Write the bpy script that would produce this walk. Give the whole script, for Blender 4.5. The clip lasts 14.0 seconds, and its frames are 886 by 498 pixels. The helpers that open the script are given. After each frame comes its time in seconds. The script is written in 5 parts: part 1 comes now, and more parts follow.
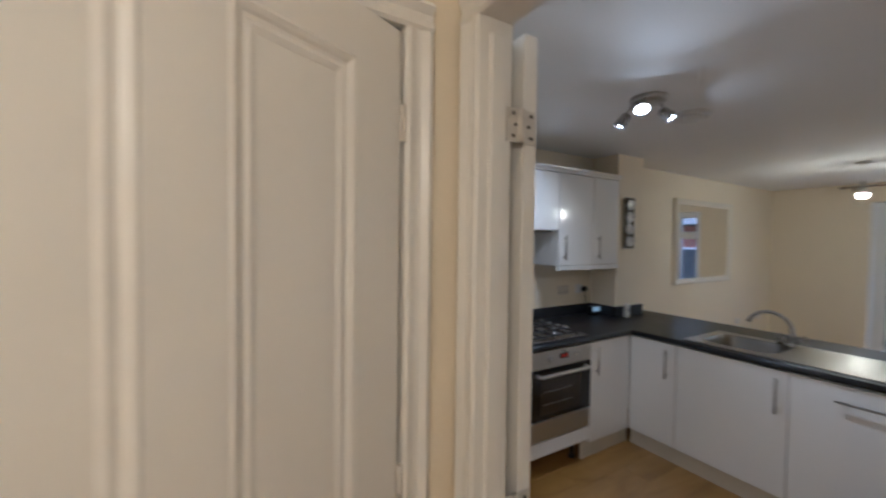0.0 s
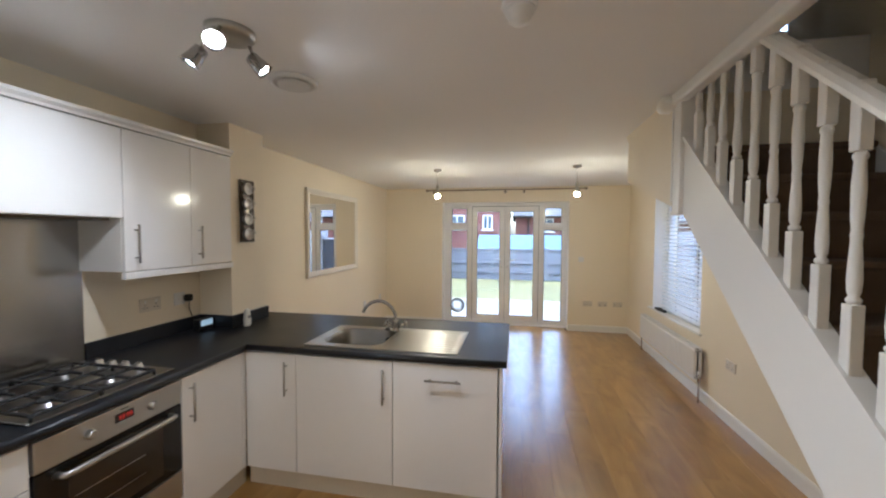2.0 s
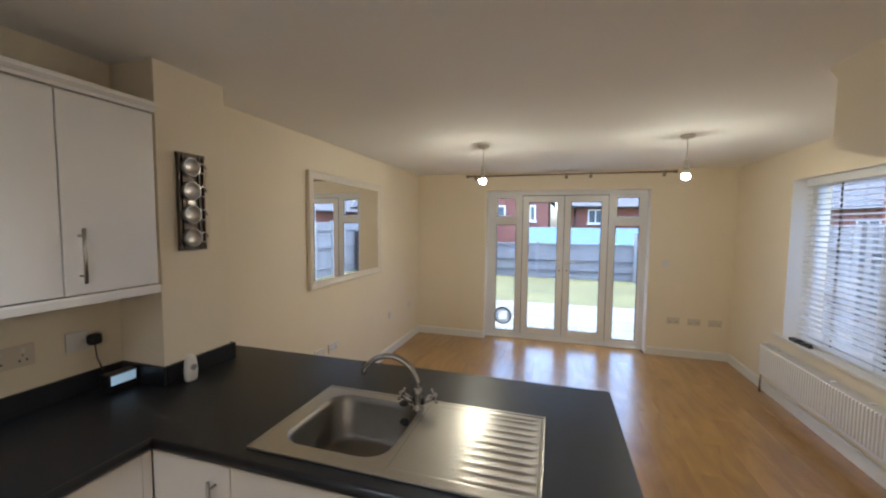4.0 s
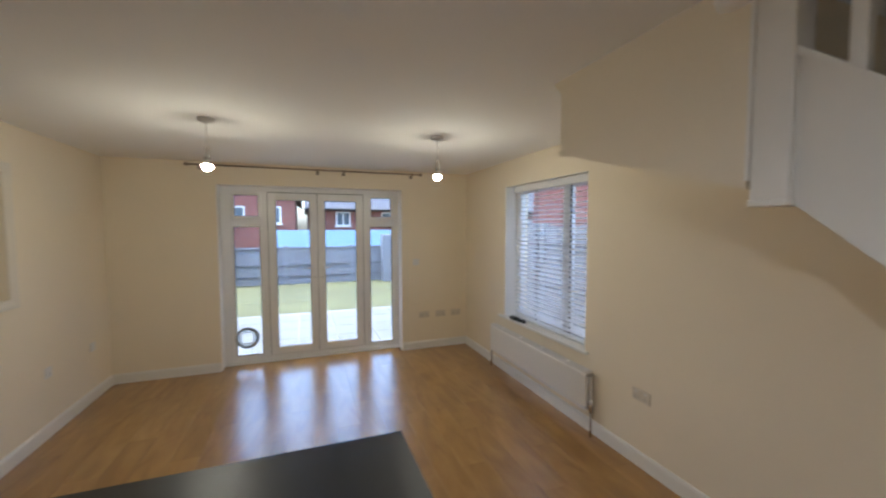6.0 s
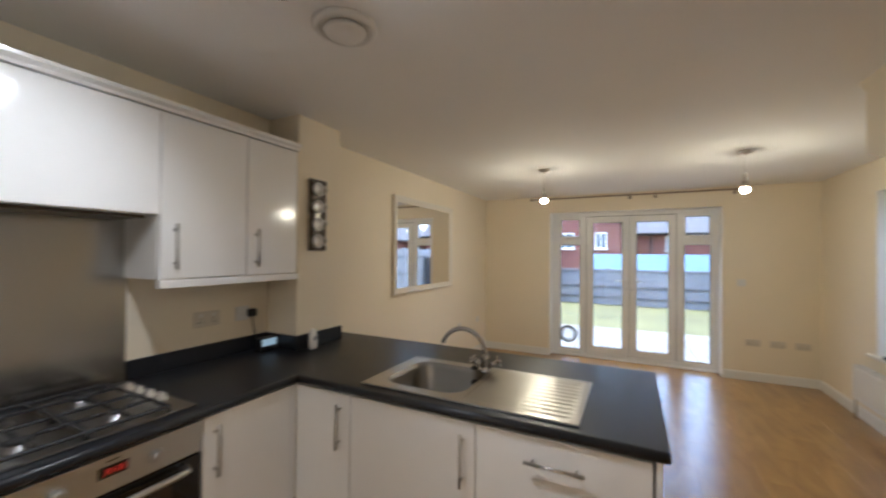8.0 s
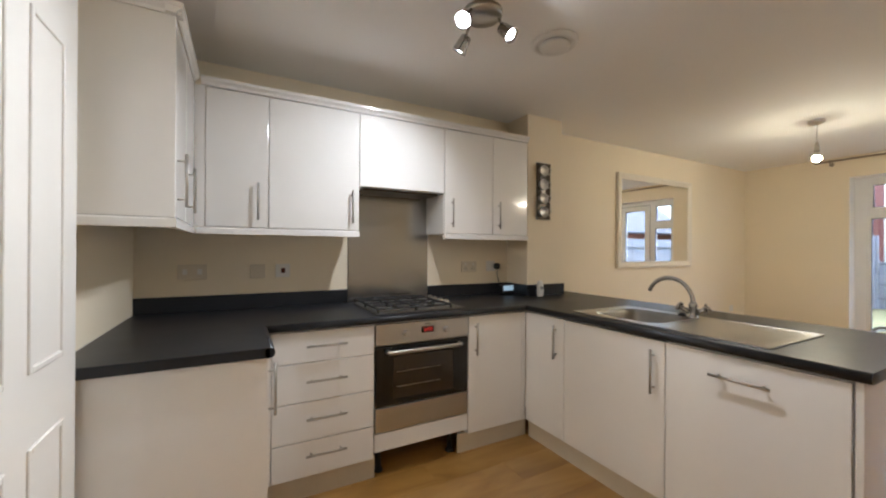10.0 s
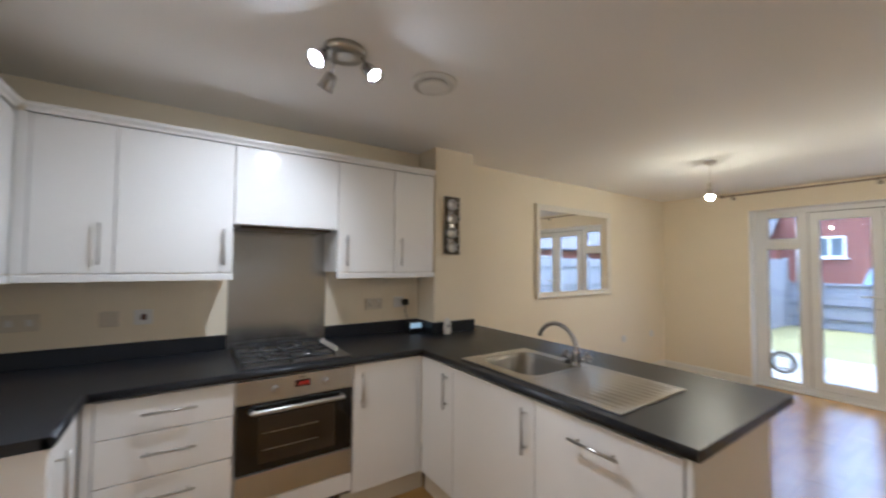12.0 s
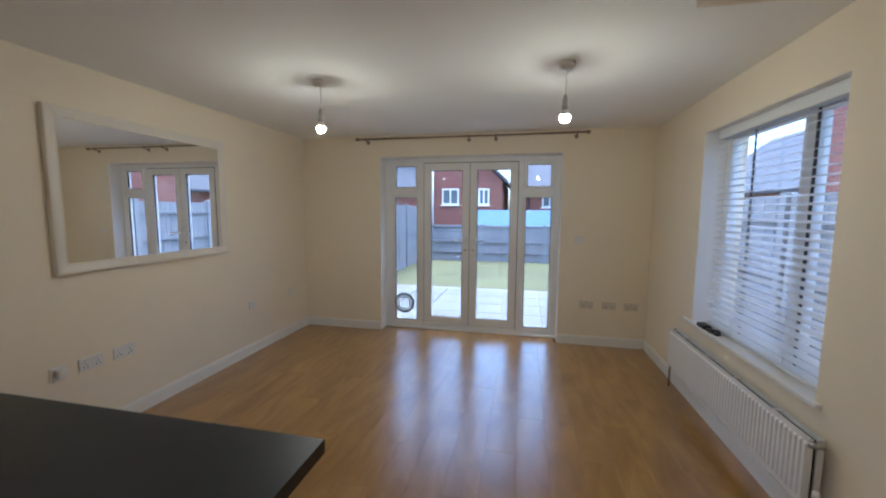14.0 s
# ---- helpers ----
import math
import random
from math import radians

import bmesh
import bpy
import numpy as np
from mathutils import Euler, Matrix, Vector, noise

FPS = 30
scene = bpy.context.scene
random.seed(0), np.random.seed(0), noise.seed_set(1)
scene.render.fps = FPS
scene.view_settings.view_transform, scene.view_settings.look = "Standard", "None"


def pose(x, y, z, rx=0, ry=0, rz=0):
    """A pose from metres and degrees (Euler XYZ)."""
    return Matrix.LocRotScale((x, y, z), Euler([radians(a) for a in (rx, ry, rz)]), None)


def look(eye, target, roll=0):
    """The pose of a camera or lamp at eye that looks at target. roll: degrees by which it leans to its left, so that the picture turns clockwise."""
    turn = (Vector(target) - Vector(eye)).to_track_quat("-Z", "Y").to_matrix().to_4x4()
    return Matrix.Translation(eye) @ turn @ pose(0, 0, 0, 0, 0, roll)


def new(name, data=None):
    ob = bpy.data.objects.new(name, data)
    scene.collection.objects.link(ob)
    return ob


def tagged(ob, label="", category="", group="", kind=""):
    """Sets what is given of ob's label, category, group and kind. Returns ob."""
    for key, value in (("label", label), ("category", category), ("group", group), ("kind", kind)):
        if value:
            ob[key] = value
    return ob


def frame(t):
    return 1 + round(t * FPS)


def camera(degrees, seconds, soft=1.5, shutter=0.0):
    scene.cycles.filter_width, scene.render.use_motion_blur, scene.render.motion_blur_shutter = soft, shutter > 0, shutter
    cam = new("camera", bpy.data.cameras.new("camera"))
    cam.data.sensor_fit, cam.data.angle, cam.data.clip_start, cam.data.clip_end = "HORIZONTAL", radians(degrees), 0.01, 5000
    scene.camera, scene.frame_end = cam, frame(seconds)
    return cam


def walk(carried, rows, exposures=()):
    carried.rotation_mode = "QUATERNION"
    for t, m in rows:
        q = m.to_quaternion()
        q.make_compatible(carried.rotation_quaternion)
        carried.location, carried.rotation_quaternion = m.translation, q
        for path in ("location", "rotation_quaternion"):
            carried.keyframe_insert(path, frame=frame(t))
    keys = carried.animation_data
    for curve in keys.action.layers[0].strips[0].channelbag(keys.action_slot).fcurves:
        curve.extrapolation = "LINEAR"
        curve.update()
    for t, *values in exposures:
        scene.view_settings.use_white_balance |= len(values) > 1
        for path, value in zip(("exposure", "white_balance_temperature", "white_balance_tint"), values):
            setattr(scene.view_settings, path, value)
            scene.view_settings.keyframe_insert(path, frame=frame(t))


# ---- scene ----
cam = camera(99.0, 14.0, soft=2.1, shutter=0.35)
PATH = [
    (0, (0.143, 0.038, 1.598), (1.16, 1.76, 1.549), 0.7),
    (0.3, (0.201, 0.127, 1.548), (1.582, 1.574, 1.519), 0.5),
    (0.5, (0.245, 0.147, 1.53), (1.799, 1.406, 1.501), 0.8),
    (0.6, (0.268, 0.163, 1.52), (1.908, 1.309, 1.5), 0.8),
    (1, (0.466, 0.22, 1.534), (2.299, 1.017, 1.487), 0.3),
    (1.2, (0.559, 0.227, 1.546), (2.446, 0.886, 1.483), 0.3),
    (1.5, (0.661, 0.194, 1.567), (2.595, 0.698, 1.489), 0.2),
    (2, (0.861, 0.175, 1.611), (2.823, 0.553, 1.529), 0.3),
    (2.5, (1.184, 0.061, 1.615), (3.148, 0.431, 1.534), 0.2),
    (3, (1.543, 0.075, 1.62), (3.48, 0.559, 1.504), 0.4),
    (3.2, (1.665, 0.138, 1.641), (3.568, 0.738, 1.506), 0.6),
    (5.4, (2.395, 0.803, 1.695), (4.389, 0.709, 1.562), 0.2),
    (5.5, (2.439, 0.757, 1.69), (4.421, 0.525, 1.558), 0.2),
    (5.8, (2.511, 0.63, 1.679), (4.436, 0.105, 1.551), -0.0),
    (6, (2.505, 0.543, 1.664), (4.378, -0.15, 1.549), -0.1),
    (6.5, (2.412, 0.391, 1.651), (4.227, -0.446, 1.585), -0.1),
    (7, (2.238, 0.341, 1.621), (4.12, -0.336, 1.643), -0.3),
    (7.5, (1.878, 0.324, 1.602), (3.865, 0.546, 1.644), 0.2),
    (8, (1.553, 0.325, 1.527), (3.341, 1.221, 1.55), 0.5),
    (8.5, (1.338, 0.18, 1.468), (2.791, 1.554, 1.478), 0.5),
    (9, (1.197, -0.084, 1.442), (2.371, 1.534, 1.385), 0.5),
    (9.2, (1.189, -0.127, 1.409), (2.305, 1.53, 1.32), 0.6),
    (11.3, (1.376, -0.204, 1.204), (2.183, 1.616, 1.399), 0.7),
    (11.5, (1.451, -0.211, 1.317), (2.286, 1.597, 1.496), 0.6),
    (12, (1.646, -0.308, 1.465), (2.765, 1.348, 1.542), 0.5),
    (12.5, (1.866, -0.333, 1.476), (3.506, 0.811, 1.511), 0.5),
    (13, (2.242, -0.361, 1.483), (4.125, 0.312, 1.459), 0.4),
    (13.5, (2.625, -0.285, 1.503), (4.576, 0.138, 1.389), 0.5),
    (14, (2.988, -0.277, 1.506), (4.935, 0.134, 1.306), 0.4),
]
EXPOSURES = [(0.0, 3.47, 4690, 8), (0.5, 3.45, 4970, 8), (1.0, 3.65, 5050, 8), (1.5, 3.95, 5100, 8), (2.0, 4.1, 5200, 8), (3.0, 3.95, 5350, 8), (5.5, 3.70, 5200, 8), (6.5, 3.55, 5300, 8), (8.5, 4.05, 5450, 8), (9.2, 4.15, 5550, 8), (11.5, 4.3, 5500, 8), (12.0, 4.15, 5130, 8), (12.5, 3.95, 5150, 8), (13.3, 3.65, 5000, 8), (14.0, 3.45, 4850, 8)]
walk(cam, [(t, look(eye, target, roll)) for t, eye, target, roll in PATH], EXPOSURES)

# ---- world, sun, exposure ----
world = bpy.data.worlds.new("world")
scene.world = world
world.use_nodes = True
wn = world.node_tree
sky = wn.nodes.new("ShaderNodeTexSky")
sky.sky_type = "NISHITA"
sky.sun_disc = False
sky.sun_elevation = radians(86)
sky.sun_rotation = radians(38)
sky.air_density, sky.dust_density, sky.ozone_density = 1.0, 4.0, 0.0
wn.nodes["Background"].inputs["Strength"].default_value = 0.088
wn.links.new(sky.outputs[0], wn.nodes["Background"].inputs["Color"])
sun = new("sun", bpy.data.lights.new("sun", "SUN"))
sun.data.energy, sun.data.angle, sun.data.color = 0.2, radians(40), (1.0, 0.97, 0.94)
sun.matrix_world = look((0, 0, 20), (-0.043, -0.055, 19.002))


# ---- materials ----
def material(name, color, rough=0.5, metal=0.0, vary=0.06, scale=3.0, grain=60.0, bump=0.02, coat=0.0, spec=0.5, per_object=0.0, stretch=(1, 1, 1)):
    m = bpy.data.materials.new(name)
    m.use_nodes = True
    t = m.node_tree
    b = t.nodes["Principled BSDF"]
    b.inputs["Roughness"].default_value = rough
    b.inputs["Metallic"].default_value = metal
    b.inputs["Coat Weight"].default_value = coat
    b.inputs["Specular IOR Level"].default_value = spec
    tc = t.nodes.new("ShaderNodeTexCoord")
    mp = t.nodes.new("ShaderNodeMapping")
    mp.inputs["Scale"].default_value = stretch
    t.links.new(tc.outputs["Object"], mp.inputs["Vector"])
    big = t.nodes.new("ShaderNodeTexNoise")
    big.inputs["Scale"].default_value = scale
    big.inputs["Detail"].default_value = 4
    fine = t.nodes.new("ShaderNodeTexNoise")
    fine.inputs["Scale"].default_value = grain
    fine.inputs["Detail"].default_value = 3
    for n in (big, fine):
        t.links.new(mp.outputs[0], n.inputs["Vector"])
    add = t.nodes.new("ShaderNodeMath")
    add.operation = "MULTIPLY_ADD"
    t.links.new(fine.outputs["Fac"], add.inputs[0])
    add.inputs[1].default_value = 0.5
    t.links.new(big.outputs["Fac"], add.inputs[2])
    ramp = t.nodes.new("ShaderNodeMapRange")
    ramp.inputs["From Min"].default_value, ramp.inputs["From Max"].default_value = 0.45, 1.05
    ramp.inputs["To Min"].default_value, ramp.inputs["To Max"].default_value = 1 - vary, 1 + vary
    t.links.new(add.outputs[0], ramp.inputs["Value"])
    value = ramp.outputs[0]
    if per_object:
        info = t.nodes.new("ShaderNodeObjectInfo")
        r2 = t.nodes.new("ShaderNodeMapRange")
        r2.inputs["To Min"].default_value, r2.inputs["To Max"].default_value = 1 - per_object, 1 + per_object
        t.links.new(info.outputs["Random"], r2.inputs["Value"])
        mul = t.nodes.new("ShaderNodeMath")
        mul.operation = "MULTIPLY"
        t.links.new(value, mul.inputs[0])
        t.links.new(r2.outputs[0], mul.inputs[1])
        value = mul.outputs[0]
    mix = t.nodes.new("ShaderNodeVectorMath")
    mix.operation = "SCALE"
    mix.inputs[0].default_value = color
    t.links.new(value, mix.inputs["Scale"])
    t.links.new(mix.outputs[0], b.inputs["Base Color"])
    rr = t.nodes.new("ShaderNodeMapRange")
    rr.inputs["To Min"].default_value, rr.inputs["To Max"].default_value = max(0.0, rough - 0.05), min(1.0, rough + 0.05)
    t.links.new(big.outputs["Fac"], rr.inputs["Value"])
    t.links.new(rr.outputs[0], b.inputs["Roughness"])
    if bump:
        bp = t.nodes.new("ShaderNodeBump")
        bp.inputs["Strength"].default_value = bump
        bp.inputs["Distance"].default_value = 0.01
        t.links.new(fine.outputs["Fac"], bp.inputs["Height"])
        t.links.new(bp.outputs[0], b.inputs["Normal"])
    return m


def emitter(name, color, strength):
    m = bpy.data.materials.new(name)
    m.use_nodes = True
    b = m.node_tree.nodes["Principled BSDF"]
    b.inputs["Base Color"].default_value = (*color, 1)
    b.inputs["Emission Color"].default_value = (*color, 1)
    b.inputs["Emission Strength"].default_value = strength
    return m


def wood_floor():
    m = bpy.data.materials.new("oak_laminate")
    m.use_nodes = True
    t = m.node_tree
    b = t.nodes["Principled BSDF"]
    tc = t.nodes.new("ShaderNodeTexCoord")
    info = t.nodes.new("ShaderNodeObjectInfo")
    off = t.nodes.new("ShaderNodeVectorMath")
    off.operation = "MULTIPLY_ADD"
    comb = t.nodes.new("ShaderNodeCombineXYZ")
    for k in range(3):
        t.links.new(info.outputs["Random"], comb.inputs[k])
    t.links.new(comb.outputs[0], off.inputs[0])
    off.inputs[1].default_value = (37.0, 53.0, 0.0)
    t.links.new(tc.outputs["Object"], off.inputs[2])
    mp = t.nodes.new("ShaderNodeMapping")
    mp.inputs["Scale"].default_value = (1.1, 4.2, 1.0)
    t.links.new(off.outputs[0], mp.inputs["Vector"])
    n1 = t.nodes.new("ShaderNodeTexNoise")
    n1.inputs["Scale"].default_value, n1.inputs["Detail"].default_value = 1.6, 6
    n1.inputs["Distortion"].default_value = 1.2
    t.links.new(mp.outputs[0], n1.inputs["Vector"])
    n2 = t.nodes.new("ShaderNodeTexNoise")
    n2.inputs["Scale"].default_value, n2.inputs["Detail"].default_value = 14, 4
    t.links.new(mp.outputs[0], n2.inputs["Vector"])
    n3 = t.nodes.new("ShaderNodeTexNoise")
    n3.inputs["Scale"].default_value, n3.inputs["Detail"].default_value = 2.2, 2
    t.links.new(off.outputs[0], n3.inputs["Vector"])
    cr = t.nodes.new("ShaderNodeValToRGB")
    cr.color_ramp.elements[0].position, cr.color_ramp.elements[0].color = 0.25, (0.275, 0.136, 0.029, 1)
    cr.color_ramp.elements[1].position, cr.color_ramp.elements[1].color = 0.78, (0.45, 0.257, 0.070, 1)
    e = cr.color_ramp.elements.new(0.52)
    e.color = (0.363, 0.194, 0.045, 1)
    mix = t.nodes.new("ShaderNodeMath")
    mix.operation = "MULTIPLY_ADD"
    t.links.new(n2.outputs["Fac"], mix.inputs[0])
    mix.inputs[1].default_value = 0.03
    mad = t.nodes.new("ShaderNodeMath")
    mad.operation = "MULTIPLY_ADD"
    t.links.new(n3.outputs["Fac"], mad.inputs[0])
    mad.inputs[1].default_value = 0.55
    t.links.new(n1.outputs["Fac"], mad.inputs[2])
    sub = t.nodes.new("ShaderNodeMath")
    sub.operation = "SUBTRACT"
    t.links.new(mad.outputs[0], sub.inputs[0])
    sub.inputs[1].default_value = 0.32
    t.links.new(sub.outputs[0], mix.inputs[2])
    t.links.new(mix.outputs[0], cr.inputs["Fac"])
    tone = t.nodes.new("ShaderNodeMapRange")
    tone.inputs["To Min"].default_value, tone.inputs["To Max"].default_value = 0.95, 1.05
    t.links.new(info.outputs["Random"], tone.inputs["Value"])
    sc = t.nodes.new("ShaderNodeVectorMath")
    sc.operation = "SCALE"
    t.links.new(cr.outputs["Color"], sc.inputs[0])
    t.links.new(tone.outputs[0], sc.inputs["Scale"])
    t.links.new(sc.outputs[0], b.inputs["Base Color"])
    rr = t.nodes.new("ShaderNodeMapRange")
    rr.inputs["To Min"].default_value, rr.inputs["To Max"].default_value = 0.30, 0.36
    t.links.new(n3.outputs["Fac"], rr.inputs["Value"])
    t.links.new(rr.outputs[0], b.inputs["Roughness"])
    b.inputs["Coat Weight"].default_value, b.inputs["Coat Roughness"].default_value = 0.95, 0.23
    bp = t.nodes.new("ShaderNodeBump")
    bp.inputs["Strength"].default_value, bp.inputs["Distance"].default_value = 0.004, 0.003
    t.links.new(n2.outputs["Fac"], bp.inputs["Height"])
    t.links.new(bp.outputs[0], b.inputs["Normal"])
    return m


def brick_material():
    m = bpy.data.materials.new("red_brick")
    m.use_nodes = True
    t = m.node_tree
    b = t.nodes["Principled BSDF"]
    b.inputs["Roughness"].default_value = 0.9
    tc = t.nodes.new("ShaderNodeTexCoord")
    sep = t.nodes.new("ShaderNodeSeparateXYZ")
    t.links.new(tc.outputs["Object"], sep.inputs[0])
    add = t.nodes.new("ShaderNodeMath")
    t.links.new(sep.outputs[0], add.inputs[0])
    t.links.new(sep.outputs[1], add.inputs[1])
    comb = t.nodes.new("ShaderNodeCombineXYZ")
    t.links.new(add.outputs[0], comb.inputs[0])
    t.links.new(sep.outputs[2], comb.inputs[1])
    br = t.nodes.new("ShaderNodeTexBrick")
    br.inputs["Scale"].default_value = 1.0
    br.inputs["Brick Width"].default_value, br.inputs["Row Height"].default_value = 0.225, 0.075
    br.inputs["Mortar Size"].default_value = 0.006
    br.inputs["Color1"].default_value = (0.25, 0.088, 0.066, 1)
    br.inputs["Color2"].default_value = (0.20, 0.066, 0.05, 1)
    br.inputs["Mortar"].default_value = (0.24, 0.155, 0.125, 1)
    t.links.new(comb.outputs[0], br.inputs["Vector"])
    t.links.new(br.outputs["Color"], b.inputs["Base Color"])
    return m


def glass_material():
    m = bpy.data.materials.new("clear_glass")
    m.use_nodes = True
    b = m.node_tree.nodes["Principled BSDF"]
    b.inputs["Base Color"].default_value = (0.97, 0.985, 0.98, 1)
    b.inputs["Roughness"].default_value = 0.0
    b.inputs["IOR"].default_value = 1.45
    b.inputs["Transmission Weight"].default_value = 1.0
    return m


CREAM = material("cream_emulsion", (0.82, 0.725, 0.555), 0.75, vary=0.03, scale=1.2, grain=120, bump=0.03)
CEILING = material("ceiling_white_emulsion", (0.86, 0.84, 0.80), 0.85, vary=0.025, scale=0.9, grain=90, bump=0.03)
GLOSSWOOD = material("white_gloss_paint", (0.80, 0.77, 0.71), 0.30, vary=0.012, scale=2.5, grain=40, bump=0.006)
UNIT = material("white_gloss_laminate", (0.82, 0.80, 0.765), 0.13, vary=0.012, scale=1.5, grain=30, bump=0.004, coat=0.3)
CARCASS = material("white_melamine", (0.78, 0.76, 0.72), 0.4, vary=0.02, scale=2, bump=0.01)
PLINTH = material("beige_plinth_board", (0.60, 0.54, 0.43), 0.45, vary=0.05, scale=3, bump=0.01)
WORKTOP = material("charcoal_slate_laminate", (0.015, 0.0165, 0.020), 0.36, vary=0.22, scale=4, grain=220, bump=0.05, spec=0.35)
STEEL = material("brushed_stainless_steel", (0.52, 0.51, 0.48), 0.36, 1.0, vary=0.025, scale=2, grain=60, bump=0.012, stretch=(12, 12, 0.3))
SINK = material("satin_stainless_steel", (0.46, 0.445, 0.41), 0.30, 1.0, vary=0.06, scale=6, grain=160, bump=0.02)
CHROME = material("polished_chrome", (0.46, 0.45, 0.44), 0.12, 1.0, vary=0.02, bump=0.0)
NICKEL = material("brushed_nickel", (0.46, 0.44, 0.40), 0.3, 1.0, vary=0.05, bump=0.01)
HOBSTEEL = material("dark_satin_steel", (0.30, 0.29, 0.28), 0.30, 1.0, vary=0.05, bump=0.01)
IRON = material("matt_black_cast_iron", (0.018, 0.018, 0.018), 0.6, vary=0.2, bump=0.05)
BLACK = material("black_plastic", (0.012, 0.012, 0.013), 0.4, vary=0.1, bump=0.01)
OVENGLASS = material("black_oven_glass", (0.010, 0.009, 0.008), 0.06, vary=0.05, bump=0.0)
OVENWIN = material("brown_oven_window", (0.035, 0.026, 0.018), 0.08, vary=0.15, bump=0.0)
UPVC = material("white_upvc", (0.80, 0.79, 0.77), 0.3, vary=0.02, bump=0.005)
AGED = material("aged_cream_plastic", (0.66, 0.585, 0.465), 0.4, vary=0.02, bump=0.005)
PLASTIC = material("white_plastic", (0.74, 0.72, 0.68), 0.4, vary=0.02, bump=0.005)
SLAT = material("white_blind_slat", (0.76, 0.77, 0.78), 0.4, vary=0.02, bump=0.005)
CARPET = material("brown_carpet", (0.13, 0.085, 0.05), 0.95, vary=0.25, scale=8, grain=350, bump=0.5)
RADIATOR = material("white_radiator_enamel", (0.78, 0.75, 0.70), 0.32, vary=0.02, bump=0.005)
HINGESTEEL = material("painted_hinge_steel", (0.66, 0.62, 0.55), 0.35, 0.2, vary=0.05, bump=0.01)
DARKMETAL = material("dark_bronze_metal", (0.10, 0.085, 0.07), 0.35, 1.0, vary=0.1, bump=0.01)
FLOORWOOD = wood_floor()
JOINT = material("dark_floor_joint", (0.10, 0.05, 0.02), 0.7, vary=0.1)
BRICK = brick_material()
ROOFTILE = material("grey_roof_tiles", (0.075, 0.08, 0.095), 0.8, vary=0.2, scale=2, grain=8, bump=0.3)
SHEETROOF = material("pale_blue_grey_roof_sheet", (0.06, 0.115, 0.185), 0.9, vary=0.08, scale=1, grain=10, bump=0.1)
FENCEWOOD = material("weathered_grey_timber", (0.25, 0.253, 0.268), 0.85, vary=0.2, scale=1.5, grain=18, bump=0.2, stretch=(4, 4, 0.4))
# rails toned darker than the boards to stand in for the shadow beneath them
FENCERAIL = material("shadow_toned_grey_timber", (0.13, 0.13, 0.14), 0.85, vary=0.2, scale=1.5, grain=18, bump=0.2)
LAWN = material("lawn_grass", (0.095, 0.098, 0.042), 0.95, vary=0.3, scale=0.7, grain=14, bump=0.6)
PAVING = material("pale_grey_paving", (0.15, 0.155, 0.15), 0.8, vary=0.12, scale=2, grain=40, bump=0.1, per_object=0.07)
MORTAR = material("grey_mortar", (0.28, 0.28, 0.27), 0.9, vary=0.1)
GLASS = glass_material()
FARGLASS = material("far_window_glass", (0.10, 0.13, 0.16), 0.05, vary=0.3, scale=1, bump=0.0)
MIRROR = material("silvered_mirror", (0.90, 0.90, 0.89), 0.02, 1.0, vary=0.003, bump=0.0)
MIRROR.node_tree.nodes["Principled BSDF"].inputs["Roughness"].default_value = 0.0
for l in [l for l in MIRROR.node_tree.links if l.to_socket.name == "Roughness"]:
    MIRROR.node_tree.links.remove(l)
BULB = emitter("warm_bulb_glow", (1.0, 0.83, 0.55), 46.0)
SPOTFACE = emitter("cool_spot_glow", (1.0, 0.96, 0.92), 11.0)
REDLED = emitter("red_led_digits", (1.0, 0.05, 0.03), 0.012)
BLUELCD = emitter("pale_blue_display", (0.55, 0.72, 0.82), 0.022)


# ---- mesh helpers ----
def bm_box(x0, x1, y0, y1, z0, z1, bevel=0.0, bm=None, segments=2):
    tmp = bmesh.new()
    bmesh.ops.create_cube(tmp, size=1.0, matrix=Matrix.Translation(((x0 + x1) / 2, (y0 + y1) / 2, (z0 + z1) / 2)) @ Matrix.Diagonal((abs(x1 - x0), abs(y1 - y0), abs(z1 - z0), 1)))
    if bevel:
        bmesh.ops.bevel(tmp, geom=tmp.edges[:], offset=bevel, segments=segments, profile=0.5, affect="EDGES")
    return merge(bm, tmp)


def merge(bm, tmp, m=None):
    if m is not None:
        bmesh.ops.transform(tmp, matrix=m, verts=tmp.verts)
    if bm is None:
        return tmp
    data = bpy.data.meshes.new("tmp")
    tmp.to_mesh(data)
    tmp.free()
    bm.from_mesh(data)
    bpy.data.meshes.remove(data)
    return bm


def bm_cyl(p0, p1, r0, r1=None, segs=16, bm=None, smooth=True):
    p0, p1 = Vector(p0), Vector(p1)
    d = p1 - p0
    tmp = bmesh.new()
    bmesh.ops.create_cone(tmp, cap_ends=True, segments=segs, radius1=r0, radius2=r0 if r1 is None else r1, depth=d.length)
    for f in tmp.faces:
        f.smooth = smooth and len(f.verts) == 4
    m = Matrix.Translation((p0 + p1) / 2) @ d.to_track_quat("Z", "Y").to_matrix().to_4x4()
    return merge(bm, tmp, m)


def bm_ball(c, r, bm=None, squash=(1, 1, 1), segs=16):
    tmp = bmesh.new()
    bmesh.ops.create_uvsphere(tmp, u_segments=segs, v_segments=segs // 2 + 2, radius=r)
    for f in tmp.faces:
        f.smooth = True
    return merge(bm, tmp, Matrix.Translation(c) @ Matrix.Diagonal((*squash, 1)))


